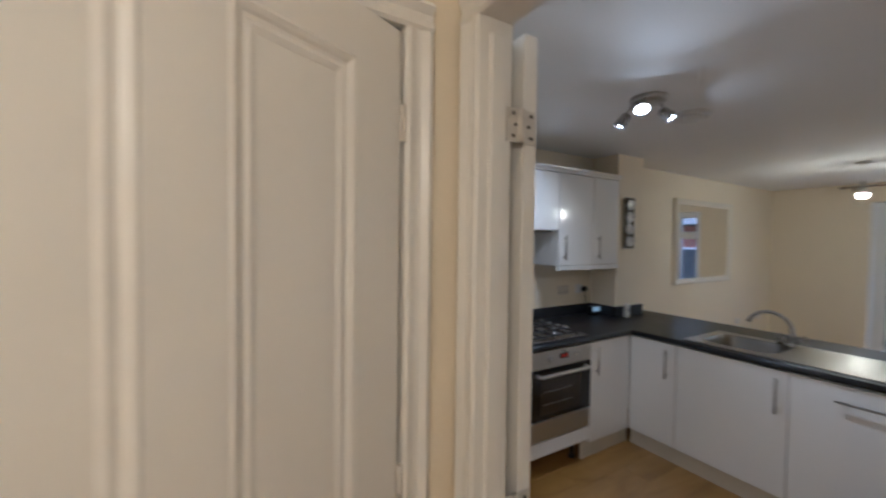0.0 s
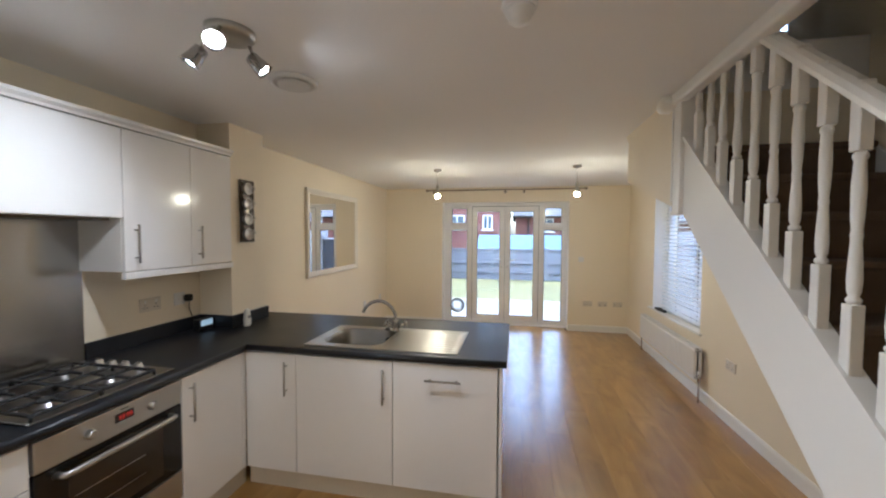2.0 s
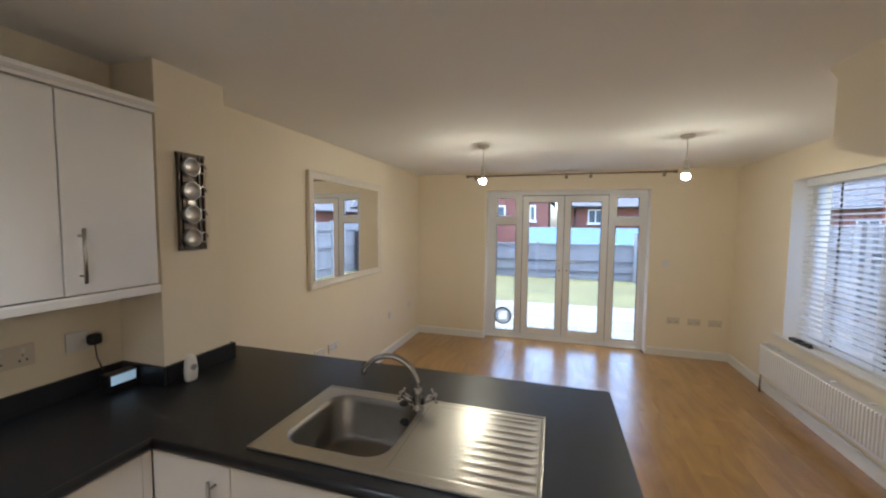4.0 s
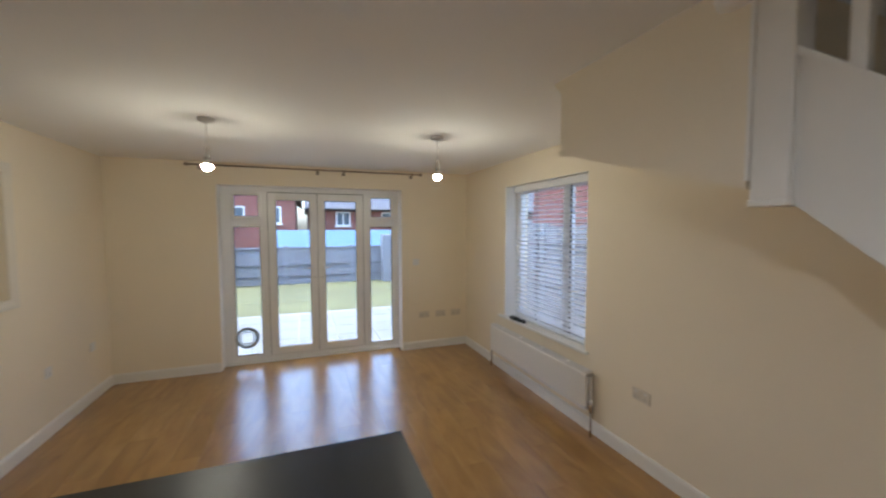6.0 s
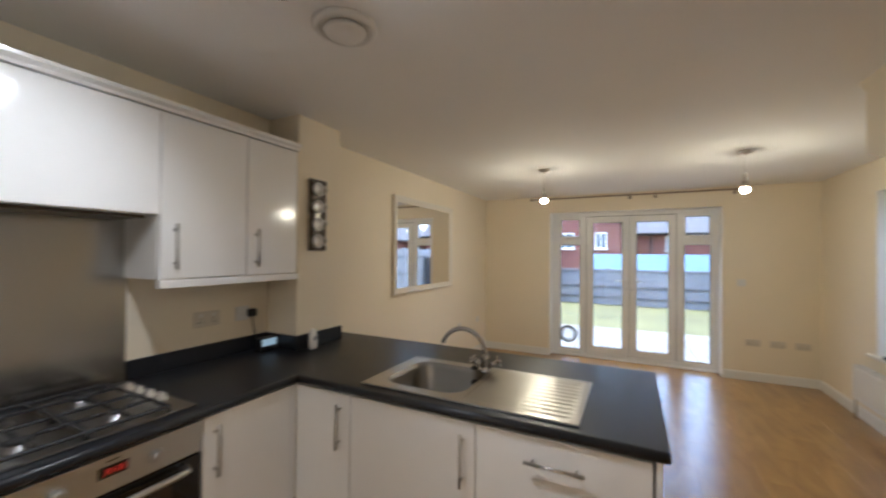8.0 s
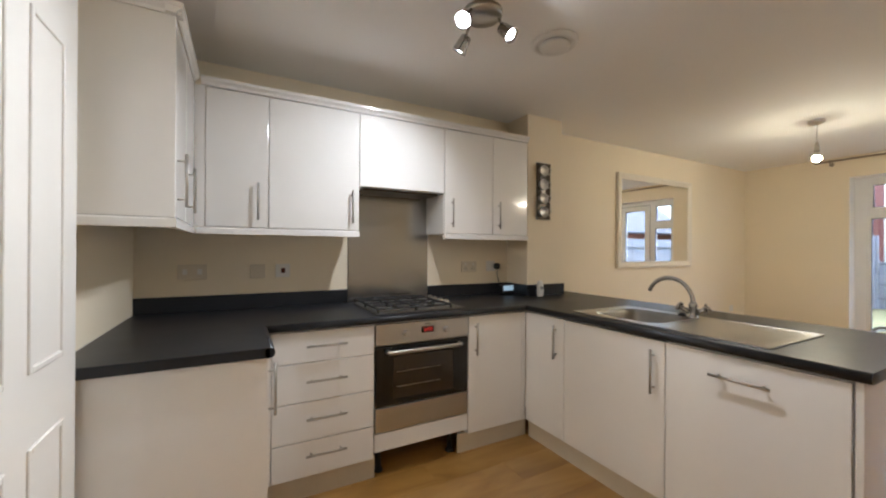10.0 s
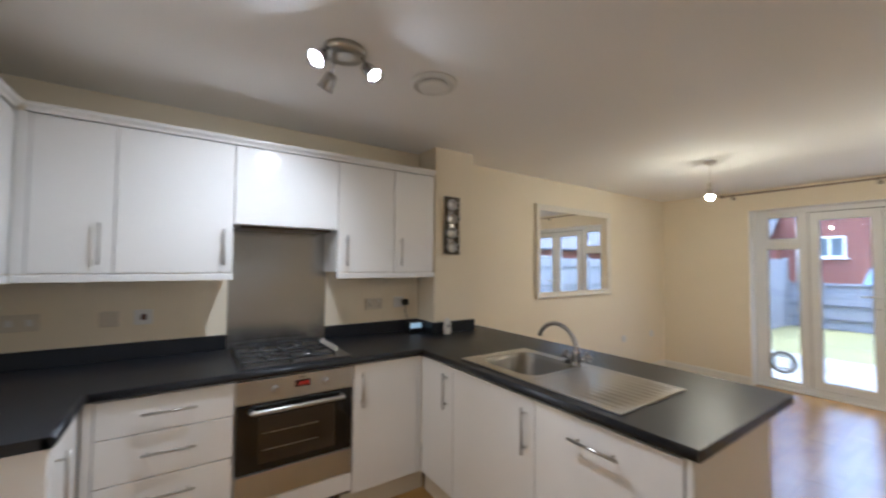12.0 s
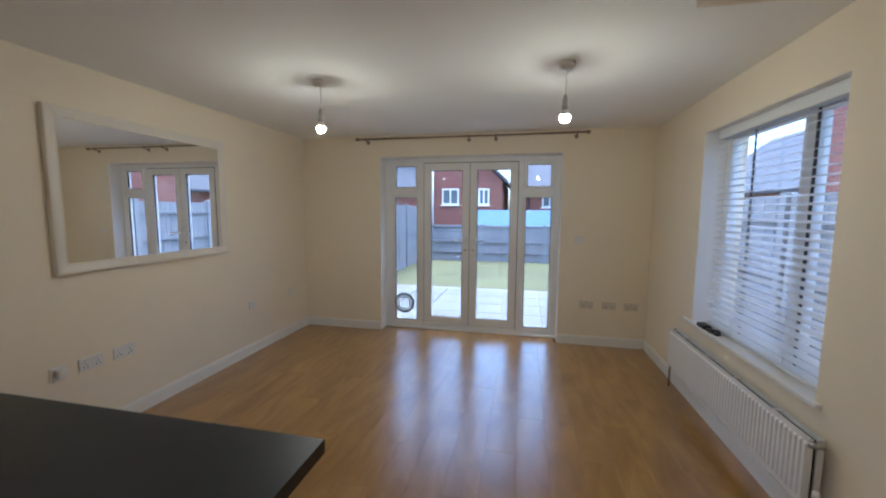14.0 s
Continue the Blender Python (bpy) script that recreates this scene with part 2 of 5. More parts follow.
def bm_lathe(profile, segs=16, bm=None, m=None, caps=True):
    """Turns (radius, height) pairs round the z axis."""
    tmp = bmesh.new()
    rings = []
    for r, z in profile:
        rings.append([tmp.verts.new((max(r, 1e-4) * math.cos(2 * math.pi * k / segs), max(r, 1e-4) * math.sin(2 * math.pi * k / segs), z)) for k in range(segs)])
    for a, b in zip(rings, rings[1:]):
        for k in range(segs):
            f = tmp.faces.new((a[k], a[(k + 1) % segs], b[(k + 1) % segs], b[k]))
            f.smooth = True
    if caps:
        tmp.faces.new(list(reversed(rings[0])))
        tmp.faces.new(rings[-1])
    return merge(bm, tmp, m)


def bm_prism(points, axis, a, b, bm=None):
    """A polygon in the plane across axis ('x', 'y' or 'z'), drawn out from a to b."""
    def at(u, v, w):
        return {"x": (w, u, v), "y": (u, w, v), "z": (u, v, w)}[axis]
    tmp = bmesh.new()
    lo = [tmp.verts.new(at(u, v, a)) for u, v in points]
    hi = [tmp.verts.new(at(u, v, b)) for u, v in points]
    tmp.faces.new(lo)
    tmp.faces.new(list(reversed(hi)))
    n = len(points)
    for k in range(n):
        tmp.faces.new((lo[k], hi[k], hi[(k + 1) % n], lo[(k + 1) % n]))
    bmesh.ops.recalc_face_normals(tmp, faces=tmp.faces)
    return merge(bm, tmp)


def bm_tube(points, r, segs=12, bm=None):
    """A round tube along a line of points."""
    pts = [Vector(p) for p in points]
    tmp = bmesh.new()
    rings = []
    side = None
    for k, p in enumerate(pts):
        d = (pts[min(k + 1, len(pts) - 1)] - pts[max(k - 1, 0)]).normalized()
        if side is None:
            side = d.orthogonal().normalized()
        side = (side - d * side.dot(d)).normalized()
        up = d.cross(side)
        rings.append([tmp.verts.new(p + r * (math.cos(2 * math.pi * j / segs) * side + math.sin(2 * math.pi * j / segs) * up)) for j in range(segs)])
    for a, b in zip(rings, rings[1:]):
        for j in range(segs):
            f = tmp.faces.new((a[j], a[(j + 1) % segs], b[(j + 1) % segs], b[j]))
            f.smooth = True
    tmp.faces.new(list(reversed(rings[0])))
    tmp.faces.new(rings[-1])
    bmesh.ops.recalc_face_normals(tmp, faces=tmp.faces)
    return merge(bm, tmp)


def mitred(x0, x1, z0, z1, prof):
    """A picture-frame ring in a wall along x; prof: (inset from the outer edge, y) round the section."""
    tmp = bmesh.new()
    rings = []
    for sx, sz in ((0, 0), (1, 0), (1, 1), (0, 1)):
        rings.append([tmp.verts.new((x1 - u if sx else x0 + u, v, z1 - u if sz else z0 + u)) for u, v in prof])
    n = len(prof)
    for a in range(4):
        p, q = rings[a], rings[(a + 1) % 4]
        for k in range(n):
            tmp.faces.new((p[k], q[k], q[(k + 1) % n], p[(k + 1) % n]))
    bmesh.ops.recalc_face_normals(tmp, faces=tmp.faces)
    return tmp


def link(name, bm, mat):
    data = bpy.data.meshes.new(name)
    bm.to_mesh(data)
    bm.free()
    data.materials.append(mat)
    return new(name, data)


def structure(name, bm, mat, label="", category=""):
    return tagged(link(name, bm, mat), label, category, kind="structure")


def solid(name, bm, mat, label, category, group=""):
    return tagged(link(name, bm, mat), label, category, group)


def thing(name, x, y, z, label, category, group="", kind=""):
    e = new(name)
    e.location = (x, y, z)
    e.empty_display_size = 0.05
    bpy.context.view_layer.update()
    return tagged(e, label, category, group, kind)


def part(name, bm, mat, parent, label=""):
    """Links a mesh given in world places as a part of a thing or of a part."""
    base = Vector((0, 0, 0))
    p = parent
    while p is not None:
        base += Vector(p.location)
        p = p.parent
    bmesh.ops.translate(bm, vec=-base, verts=bm.verts)
    ob = link(name, bm, mat)
    ob.parent = parent
    if label:
        ob["label"] = label
    return ob


def twin(name, data, parent, x, y, z):
    """Another part on a mesh that an alike part has already."""
    ob = new(name, data)
    ob.parent = parent
    ob.location = (x, y, z)
    return ob


# ---- plan ----
XF, YM, YR, XL, XH, H = 7.424, 2.48, -1.626, 0.680, 0.607, 2.40
DOOR_Y0, DOOR_Y1 = -0.10, 0.668          # doorway from the hall
FD0, FD1, FDZ = -0.690, 1.452, 2.155    # french door opening
WX0, WX1, WZ0, WZ1 = 4.985, 6.315, 0.645, 2.116
OUT = 0.30
Y_END = 0.745                            # end wall of the hall

# ---- large structure ----
bm = bm_box(XF, XF + OUT, YR - OUT, FD0, -0.15, 2.66)
bm_box(XF, XF + OUT, FD1, YM + OUT, -0.15, 2.66, bm=bm)
bm_box(XF, XF + OUT, FD0, FD1, FDZ, 2.66, bm=bm)
bm_box(XF + 0.02, XF + OUT, FD0, FD1, -0.15, -0.012, bm=bm)
structure("wall_east", bm, CREAM, "cream painted wall around the french doors", "wall")
bm = bm_box(0.0, WX0, YR - OUT, YR, -0.15, 2.66)
bm_box(WX1, XF, YR - OUT, YR, -0.15, 2.66, bm=bm)
bm_box(WX0, WX1, YR - OUT, YR, -0.15, WZ0 - 0.025, bm=bm)
bm_box(WX0, WX1, YR - OUT, YR, WZ1, 2.66, bm=bm)
structure("wall_south", bm, CREAM, "cream painted wall with the blind window", "wall")
structure("wall_north", bm_box(XH, XF, YM, YM + OUT, -0.15, 2.66), CREAM, "cream painted wall with mirror and kitchen", "wall")
bm = bm_box(XH, XL, DOOR_Y1 + 0.03, YM, -0.1, H)
bm_box(XH, XL, YR, DOOR_Y0 - 0.03, -0.1, H, bm=bm)
bm_box(XH, XL, DOOR_Y0 - 0.03, DOOR_Y1 + 0.03, 2.08, H, bm=bm)
structure("wall_west", bm, CREAM, "cream painted wall with the hall doorway", "wall")
structure("wall_pillar", bm_box(3.27, 3.645, 2.21, YM, 0, H, bevel=0.003), CREAM, "cream boxed pillar between kitchen and lounge", "wall")
# hall
HX0, HY0 = -1.3, -1.3
HD0, HD1 = -0.302, 0.460                # door in the hall's end wall
bm = bm_box(HX0, HD0 - 0.03, Y_END, Y_END + 0.1, -0.1, H)
bm_box(HD1 + 0.03, XH, Y_END, Y_END + 0.1, -0.1, H, bm=bm)
bm_box(HD0 - 0.03, HD1 + 0.03, Y_END, Y_END + 0.1, 2.05, H, bm=bm)
structure("wall_hall_end", bm, CREAM, "cream hall end wall with a panelled door", "wall")
# unseen wall added to keep sky light out of the gap at the ajar door
structure("wall_light_stop", bm_box(HX0 - 0.1, XH, YM, YM + 0.1, -0.15, H), CREAM, "unseen plain cream wall stopping daylight behind the hall door", "wall")
structure("wall_hall_back", bm_box(HX0 - 0.1, HX0, HY0, YM, -0.15, H), CREAM, "plain cream hall wall", "wall")
structure("wall_hall_side", bm_box(HX0 - 0.1, XH, HY0 - 0.1, HY0, -0.1, H), CREAM, "plain cream hall wall", "wall")
bm = bm_box(XH, XF, -0.69, YM, H, 2.66)
bm_box(3.26, XF, YR, -0.69, H, 2.66, bm=bm)
bm_box(XH, 0.80, YR, -0.69, H, 2.66, bm=bm)
structure("ceiling", bm, CEILING, "matt white painted ceiling", "ceiling")
structure("ceiling_hall", bm_box(HX0 - 0.1, XH, HY0 - 0.1, YM, H, 2.66), CEILING, "matt white hall ceiling", "ceiling")
# stairwell above the ceiling
bm = bm_box(0.7, 3.9, YR - 0.1, YR, 2.66, 4.9)
bm_box(4.15, 4.3, YR - 0.1, YR, 2.66, 4.9, bm=bm)
bm_box(3.9, 4.15, YR - 0.1, YR, 2.66, 2.95, bm=bm)
bm_box(3.9, 4.15, YR - 0.1, YR, 3.3, 4.9, bm=bm)
structure("wall_well_south", bm, CREAM, "cream stairwell wall", "wall")
structure("wall_well_north", bm_box(0.7, 4.3, -0.69, -0.60, 3.6, 4.9), CREAM, "cream stairwell wall", "wall")
structure("wall_well_landing", bm_box(0.7, 4.3, 0.9, 1.0, 2.66, 4.9), CREAM, "cream landing wall", "wall")
structure("wall_well_west", bm_box(0.6, 0.7, YR - 0.1, 1.0, 2.66, 4.9), CREAM, "cream stairwell wall", "wall")
structure("wall_well_east", bm_box(4.2, 4.3, YR, 1.0, 2.66, 4.9), CREAM, "cream stairwell wall", "wall")
structure("ceiling_well", bm_box(0.6, 4.3, YR - 0.1, 1.0, 4.9, 5.0), CEILING, "white stairwell ceiling", "ceiling")
# boxed-in winder under the landing
bm = bm_prism([(3.256, 1.775), (4.124, 2.027), (4.124, 2.33), (4.19, H), (3.256, H)], "y", YR, -0.695)
structure("bulkhead", bm, CREAM, "cream plastered bulkhead below the stair landing", "bulkhead")

# trims: skirting, reveals
def skirting(name, pts, z=0.105, t=0.017):
    (x0, y0), (x1, y1) = pts
    if abs(x1 - x0) > abs(y1 - y0):
        d = 1 if y0 > 0.5 else -1
        prof = [(y0, 0), (y0 - d * t, 0), (y0 - d * t, z - 0.018), (y0 - d * t * 0.55, z), (y0, z)]
        b = bm_prism(prof, "x", x0, x1)
    else:
        d = 1 if x0 > 2 else -1
        prof = [(x0, 0), (x0 - d * t, 0), (x0 - d * t, z - 0.018), (x0 - d * t * 0.55, z), (x0, z)]
        b = bm_prism(prof, "y", y0, y1)
    structure(name, b, GLOSSWOOD, "white gloss skirting board", "skirting")

skirting("baseboard_north", ((3.85, YM), (XF, YM)))
skirting("baseboard_east", ((XF, FD1 + 0.003), (XF, YM - 0.018)))
skirting("baseboard_east_window_side", ((XF, YR + 0.018), (XF, FD0 - 0.003)))
skirting("baseboard_south", ((1.3, YR), (XF, YR)))

# floor: laminate planks along the room
PLANK_W, PLANK_L = 0.193, 1.285
fl = structure("floor", bm_box(HX0, XF + 0.25, HY0 - 0.4, YM, -0.15, -0.009), JOINT, "oak laminate plank floor with warm brown grain", "floor")
plank_cache = {}
row = 0
y = YR + 0.004
while y < YM - 0.01:
    y1 = min(y + PLANK_W, YM - 0.002)
    x = XH - (row * 0.437) % PLANK_L
    while x < XF + 0.17:
        a, b2 = max(x, XH), min(x + PLANK_L, XF + 0.17) if FD0 < (y + y1) / 2 < FD1 else min(x + PLANK_L, XF)
        if b2 - a > 0.04:
            key = (round(b2 - a, 4), round(y1 - y, 4))
            if key not in plank_cache:
                w2, d2 = key[0] - 0.0008, key[1] - 0.0008
                pb = bm_box(-w2 / 2, w2 / 2, -d2 / 2, d2 / 2, -0.009, 0.0, bevel=0.0005, segments=1)
                md = bpy.data.meshes.new("plank")
                pb.to_mesh(md)
                pb.free()
                md.materials.append(FLOORWOOD)
                plank_cache[key] = md
            twin("plank", plank_cache[key], fl, (a + b2) / 2, (y + y1) / 2, 0.0)
        x += PLANK_L
    y += PLANK_W
    row += 1
structure("floor_hall", bm_box(HX0, XH - 0.001, HY0, Y_END, -0.009, 0.0), FLOORWOOD, "oak laminate hall floor", "floor")

# door linings and architraves of the kitchen doorway
def architrave_profile(w):
    return [(0, 0), (0, 0.012), (0.007, 0.018), (0.016, 0.015), (0.024, 0.012), (w * 0.55, 0.013), (w * 0.72, 0.019), (w - 0.012, 0.022), (w - 0.002, 0.016), (w, 0)]

def architrave(name, face, sign, axis, e0, e1, top, w=0.068):
    """A moulded frame round a doorway: two uprights and a head. axis: the wall's own direction."""
    t = thing(name, face if axis == "y" else e0, e0 if axis == "y" else face, 0, "white gloss moulded door architrave", "architrave", kind="structure")
    prof = architrave_profile(w)
    def place(u, v, side):
        a = e0 - u if side < 0 else e1 + u
        return (face + sign * v, a) if axis == "y" else (a, face + sign * v)
    for side in (-1, 1):
        part("upright", bm_prism([place(u, v, side) for u, v in prof], "z", 0.0, top), GLOSSWOOD, t)
    if axis == "y":
        part("head", bm_prism([(face + sign * v, top + u) for u, v in prof], "y", e0 - w, e1 + w), GLOSSWOOD, t)
    else:
        part("head", bm_prism([(face + sign * v, top + u) for u, v in prof], "x", e0 - w, e1 + w), GLOSSWOOD, t)
    return t

architrave("trim_doorway_hall", XH, -1, "y", DOOR_Y0, DOOR_Y1, 2.055)
architrave("trim_doorway_kitchen", XL, 1, "y", DOOR_Y0 - 0.014, DOOR_Y1 + 0.014, 2.069)
bm = bm_box(XH, XL, DOOR_Y1, DOOR_Y1 + 0.03, 0, 2.08)
bm_box(XH, XL, DOOR_Y0 - 0.03, DOOR_Y0, 0, 2.08, bm=bm)
bm_box(XH, XL, DOOR_Y0, DOOR_Y1, 2.055, 2.08, bm=bm)
bm_box(XH + 0.012, XL - 0.026, DOOR_Y1 - 0.012, DOOR_Y1, 0, 2.02, bevel=0.002, bm=bm)
bm_box(XH + 0.012, XL - 0.026, DOOR_Y0, DOOR_Y0 + 0.012, 0, 2.02, bevel=0.002, bm=bm)
structure("trim_door_lining", bm, GLOSSWOOD, "white gloss door lining", "door lining")
bm = bm_box(HD0 - 0.03, HD0 - 0.003, Y_END + 0.002, Y_END + 0.1, 0, 2.05)
bm_box(HD1 + 0.003, HD1 + 0.03, Y_END + 0.002, Y_END + 0.1, 0, 2.05, bm=bm)
bm_box(HD0 - 0.003, HD1 + 0.003, Y_END + 0.002, Y_END + 0.1, 2.022, 2.05, bm=bm)
structure("trim_hall_door_lining", bm, GLOSSWOOD, "white gloss door lining", "door lining")
architrave("trim_hall_door", Y_END, -1, "x", HD0 - 0.003, HD1 + 0.003, 2.022, w=0.062)


# ---- doors ----
def hinge(parent, x, y, z, dirs, label="brushed steel butt hinge with screws"):
    """A butt hinge: knuckle and two leaves. dirs: ways in which the two leaves lie."""
    b = bm_cyl((x, y, z - 0.036), (x, y, z + 0.036), 0.0078, segs=12)
    for k in (-0.018, 0.018):
        bm_cyl((x, y, z + k - 0.001), (x, y, z + k + 0.001), 0.0086, segs=12, bm=b)
    for dx, dy, nx, ny in dirs:
        c = (x + dx * 0.018, y + 0.004 + dy * 0.018)
        hx, hy = abs(dx) * 0.017 + abs(nx) * 0.0015, abs(dy) * 0.017 + abs(ny) * 0.0015
        bm_box(c[0] - hx, c[0] + hx, c[1] - hy, c[1] + hy, z - 0.036, z + 0.036, bm=b)
    h = part("hinge", b, HINGESTEEL, parent, label)
    for dx, dy, nx, ny in dirs:
        for k in (-0.024, 0.0, 0.024):
            c = Vector((x + dx * (0.022 - 0.006 * (k == 0)), y + dy * (0.022 - 0.006 * (k == 0)), z + k))
            n = Vector((nx, ny, 0))
            part("screw", bm_cyl(c, c + n * 0.0028, 0.0038, segs=8), DARKMETAL, h)
    return h

def panelled_leaf(t, x0, x1, face, depth, top):
    """A four-panelled door leaf in a wall along x, seen from its -y side at face."""
    part("leaf_core", bm_box(x0, x1, face + 0.008, face + depth, 0.006, top, bevel=0.001), GLOSSWOOD, t)
    w = x1 - x0
    st, mun = 0.115, 0.092
    pw = (w - 2 * st - mun) / 2
    rails = [(0.006, 0.24), (0.80, 0.98), (top - 0.095, top)]
    for n, a, b2 in (("stile", x0, x0 + st), ("stile", x1 - st, x1), ("muntin", x0 + st + pw, x0 + st + pw + mun)):
        part(n, bm_box(a, b2, face, face + 0.009, 0.006, top, bevel=0.0015), GLOSSWOOD, t)
    for a, b2 in rails:
        for xa in (x0 + st, x0 + st + pw + mun):
            part("rail", bm_box(xa, xa + pw, face + 0.0002, face + 0.009, a, b2), GLOSSWOOD, t)
    for xa in (x0 + st, x0 + st + pw + mun):
        for za, zb in ((0.24, 0.80), (0.98, top - 0.095)):
            part("panel_moulding", mitred(xa, xa + pw, za, zb, [(0.0, face + 0.0005), (0.006, face - 0.002), (0.013, face + 0.0015), (0.018, face + 0.0055), (0.023, face + 0.0065), (0.030, face + 0.004), (0.040, face + 0.0075), (0.040, face + 0.009), (0.0, face + 0.009)]), GLOSSWOOD, t)

t = tagged(thing("door_hall", HD1 + 0.001, Y_END - 0.006, 0, "white four-panelled hall door standing ajar", "door"), kind="structure")
panelled_leaf(t, HD0, HD1, Y_END + 0.001, 0.036, 2.014)
for z in (1.83, 1.10, 0.25):
    hinge(t, HD1 + 0.001, Y_END - 0.006, z, [])
t.rotation_euler = (0, 0, radians(25))

# kitchen door: folded right back against the kitchen side of the wall
t = tagged(thing("door_kitchen", XL + 0.023, DOOR_Y1 + 0.002, 0, "white panelled door folded open against the wall", "door"), kind="structure")
LX0, LX1, LY0, LY1 = XL + 0.037, XL + 0.075, DOOR_Y1 + 0.001, DOOR_Y1 + 0.712
part("leaf", bm_box(LX0, LX1, LY0, LY1, 0.006, 2.05, bevel=0.0015), GLOSSWOOD, t)
for ya, yb in ((LY0 + 0.1, LY0 + 0.305), (LY1 - 0.305, LY1 - 0.1)):
    for za, zb in ((0.24, 0.80), (0.98, 1.87)):
        b = None
        for u0, u1, v0, v1 in ((ya, ya + 0.016, za, zb), (yb - 0.016, yb, za, zb), (ya + 0.016, yb - 0.016, za, za + 0.016), (ya + 0.016, yb - 0.016, zb - 0.016, zb)):
            b = bm_box(LX1 - 0.002, LX1 + 0.006, u0, u1, v0, v1, bevel=0.002, bm=b, segments=1)
        part("panel_moulding", b, GLOSSWOOD, t)
for z in (1.845, 1.0, 0.22):
    hinge(t, LX0 - 0.014, DOOR_Y1 - 0.007, z, [(-1.05, 0, 0, -1), (1.25, 0.0, 0, -1)])


# ---- french doors ----
FX = 7.60       # inner face of the frame
t = tagged(thing("door_french", FX, FD0, 0, "white upvc french doors with glazed side lights", "french doors"), kind="structure")
FY0, FY1 = FD0 + 0.002, FD1 - 0.002
FD_MID = 0.367
DL, DR = FD_MID + 0.578, FD_MID - 0.578     # outer edges of the two leaves
for y0, y1, z0, z1 in ((FY0, FY0 + 0.066, 0.0, FDZ - 0.002), (FY1 - 0.104, FY1, 0.0, FDZ - 0.002), (FY0 + 0.066, FY1 - 0.104, 2.095, FDZ - 0.002), (FY0 + 0.066, FY1 - 0.104, 0.0, 0.075), (DL, DL + 0.062, 0.075, 2.095), (DR - 0.062, DR, 0.075, 2.095)):
    part("frame_member", bm_box(FX, FX + 0.07, y0, y1, z0, z1, bevel=0.004), UPVC, t)
part("threshold", bm_box(FX - 0.04, FX - 0.001, FY0, FY1, 0.001, 0.022, bevel=0.004), UPVC, t)

def sash(parent, name, y0, y1, z0, z1, w, proud=0.008, glass=True):
    b = None
    for a0, a1, c0, c1 in ((y0, y0 + w, z0, z1), (y1 - w, y1, z0, z1), (y0 + w, y1 - w, z1 - w, z1), (y0 + w, y1 - w, z0, z0 + w)):
        b = bm_box(FX - proud, FX + 0.06, a0, a1, c0, c1, bevel=0.004, bm=b)
    s = part(name, b, UPVC, parent)
    b = None
    for a0, a1, c0, c1 in ((y0 + w, y0 + w + 0.006, z0 + w, z1 - w), (y1 - w - 0.006, y1 - w, z0 + w, z1 - w), (y0 + w, y1 - w, z1 - w - 0.006, z1 - w), (y0 + w, y1 - w, z0 + w, z0 + w + 0.006)):
        b = bm_box(FX + 0.004, FX + 0.022, a0, a1, c0, c1, bm=b)
    part("glazing_gasket", b, BLACK, s, "dark glazing gasket")
    g = part("pane", bm_box(FX + 0.024, FX + 0.030, y0 + w - 0.005, y1 - w + 0.005, z0 + w - 0.005, z1 - w + 0.005), GLASS, s)
    g.visible_shadow = False
    return s

leafs = []
for y0, y1 in ((FD_MID + 0.003, DL - 0.005), (DR + 0.005, FD_MID - 0.003)):
    leafs.append(sash(t, "door_leaf", y0, y1, 0.082, 2.088, 0.088, proud=0.012))
b = None
for y0, y1, z0, z1 in ((DL - 0.0045, DL + 0.0015, 0.078, 2.094), (DR - 0.0015, DR + 0.0045, 0.078, 2.094), (FD_MID - 0.0025, FD_MID + 0.0025, 0.078, 2.094), (DR + 0.0045, DL - 0.0045, 2.0875, 2.0955)):
    b = bm_box(FX - 0.0025, FX - 0.0005, y0, y1, z0, z1, bm=b)
part("door_seal", b, BLACK, t, "dark rubber door seal")
for s, yy, d in ((leafs[0], FD_MID + 0.05, 1), (leafs[1], FD_MID - 0.05, -1)):
    h = part("door_handle", bm_box(FX - 0.022, FX - 0.012, yy - 0.014, yy + 0.014, 0.98, 1.2, bevel=0.004), UPVC, s, "white lever door handle")
    part("lever", bm_tube([(FX - 0.02, yy, 1.155), (FX - 0.06, yy, 1.155), (FX - 0.065, yy + d * 0.02, 1.155), (FX - 0.062, yy + d * 0.115, 1.15)], 0.009), PLASTIC, h)
    part("keyhole", bm_cyl((FX - 0.026, yy, 1.03), (FX - 0.021, yy, 1.03), 0.009, segs=12), DARKMETAL, h)
for y0, y1 in ((DL + 0.062, FY1 - 0.104), (FY0 + 0.066, DR - 0.062)):
    tr = bm_box(FX, FX + 0.07, y0, y1, 1.70, 1.76, bevel=0.004)
    part("transom", tr, UPVC, t)
    v = sash(t, "vent_sash", y0 + 0.002, y1 - 0.002, 1.762, 2.092, 0.038, proud=0.01)
    part("latch", bm_box(FX - 0.022, FX - 0.011, (y0 + y1) / 2 - 0.05, (y0 + y1) / 2 + 0.05, 1.772, 1.786, bevel=0.003), PLASTIC, v)
    sash(t, "side_light", y0 + 0.002, y1 - 0.002, 0.078, 1.698, 0.026, proud=0.002)
bm = bm_box(XF + 0.001, FX - 0.001, FD1 - 0.0035, FD1 - 0.0005, 0.0, FDZ - 0.004)
bm_box(XF + 0.001, FX - 0.001, FD0 + 0.0005, FD0 + 0.0035, 0.0, FDZ - 0.004, bm=bm)
bm_box(XF + 0.001, FX - 0.001, FD0 + 0.0035, FD1 - 0.0035, FDZ - 0.004, FDZ - 0.001, bm=bm)
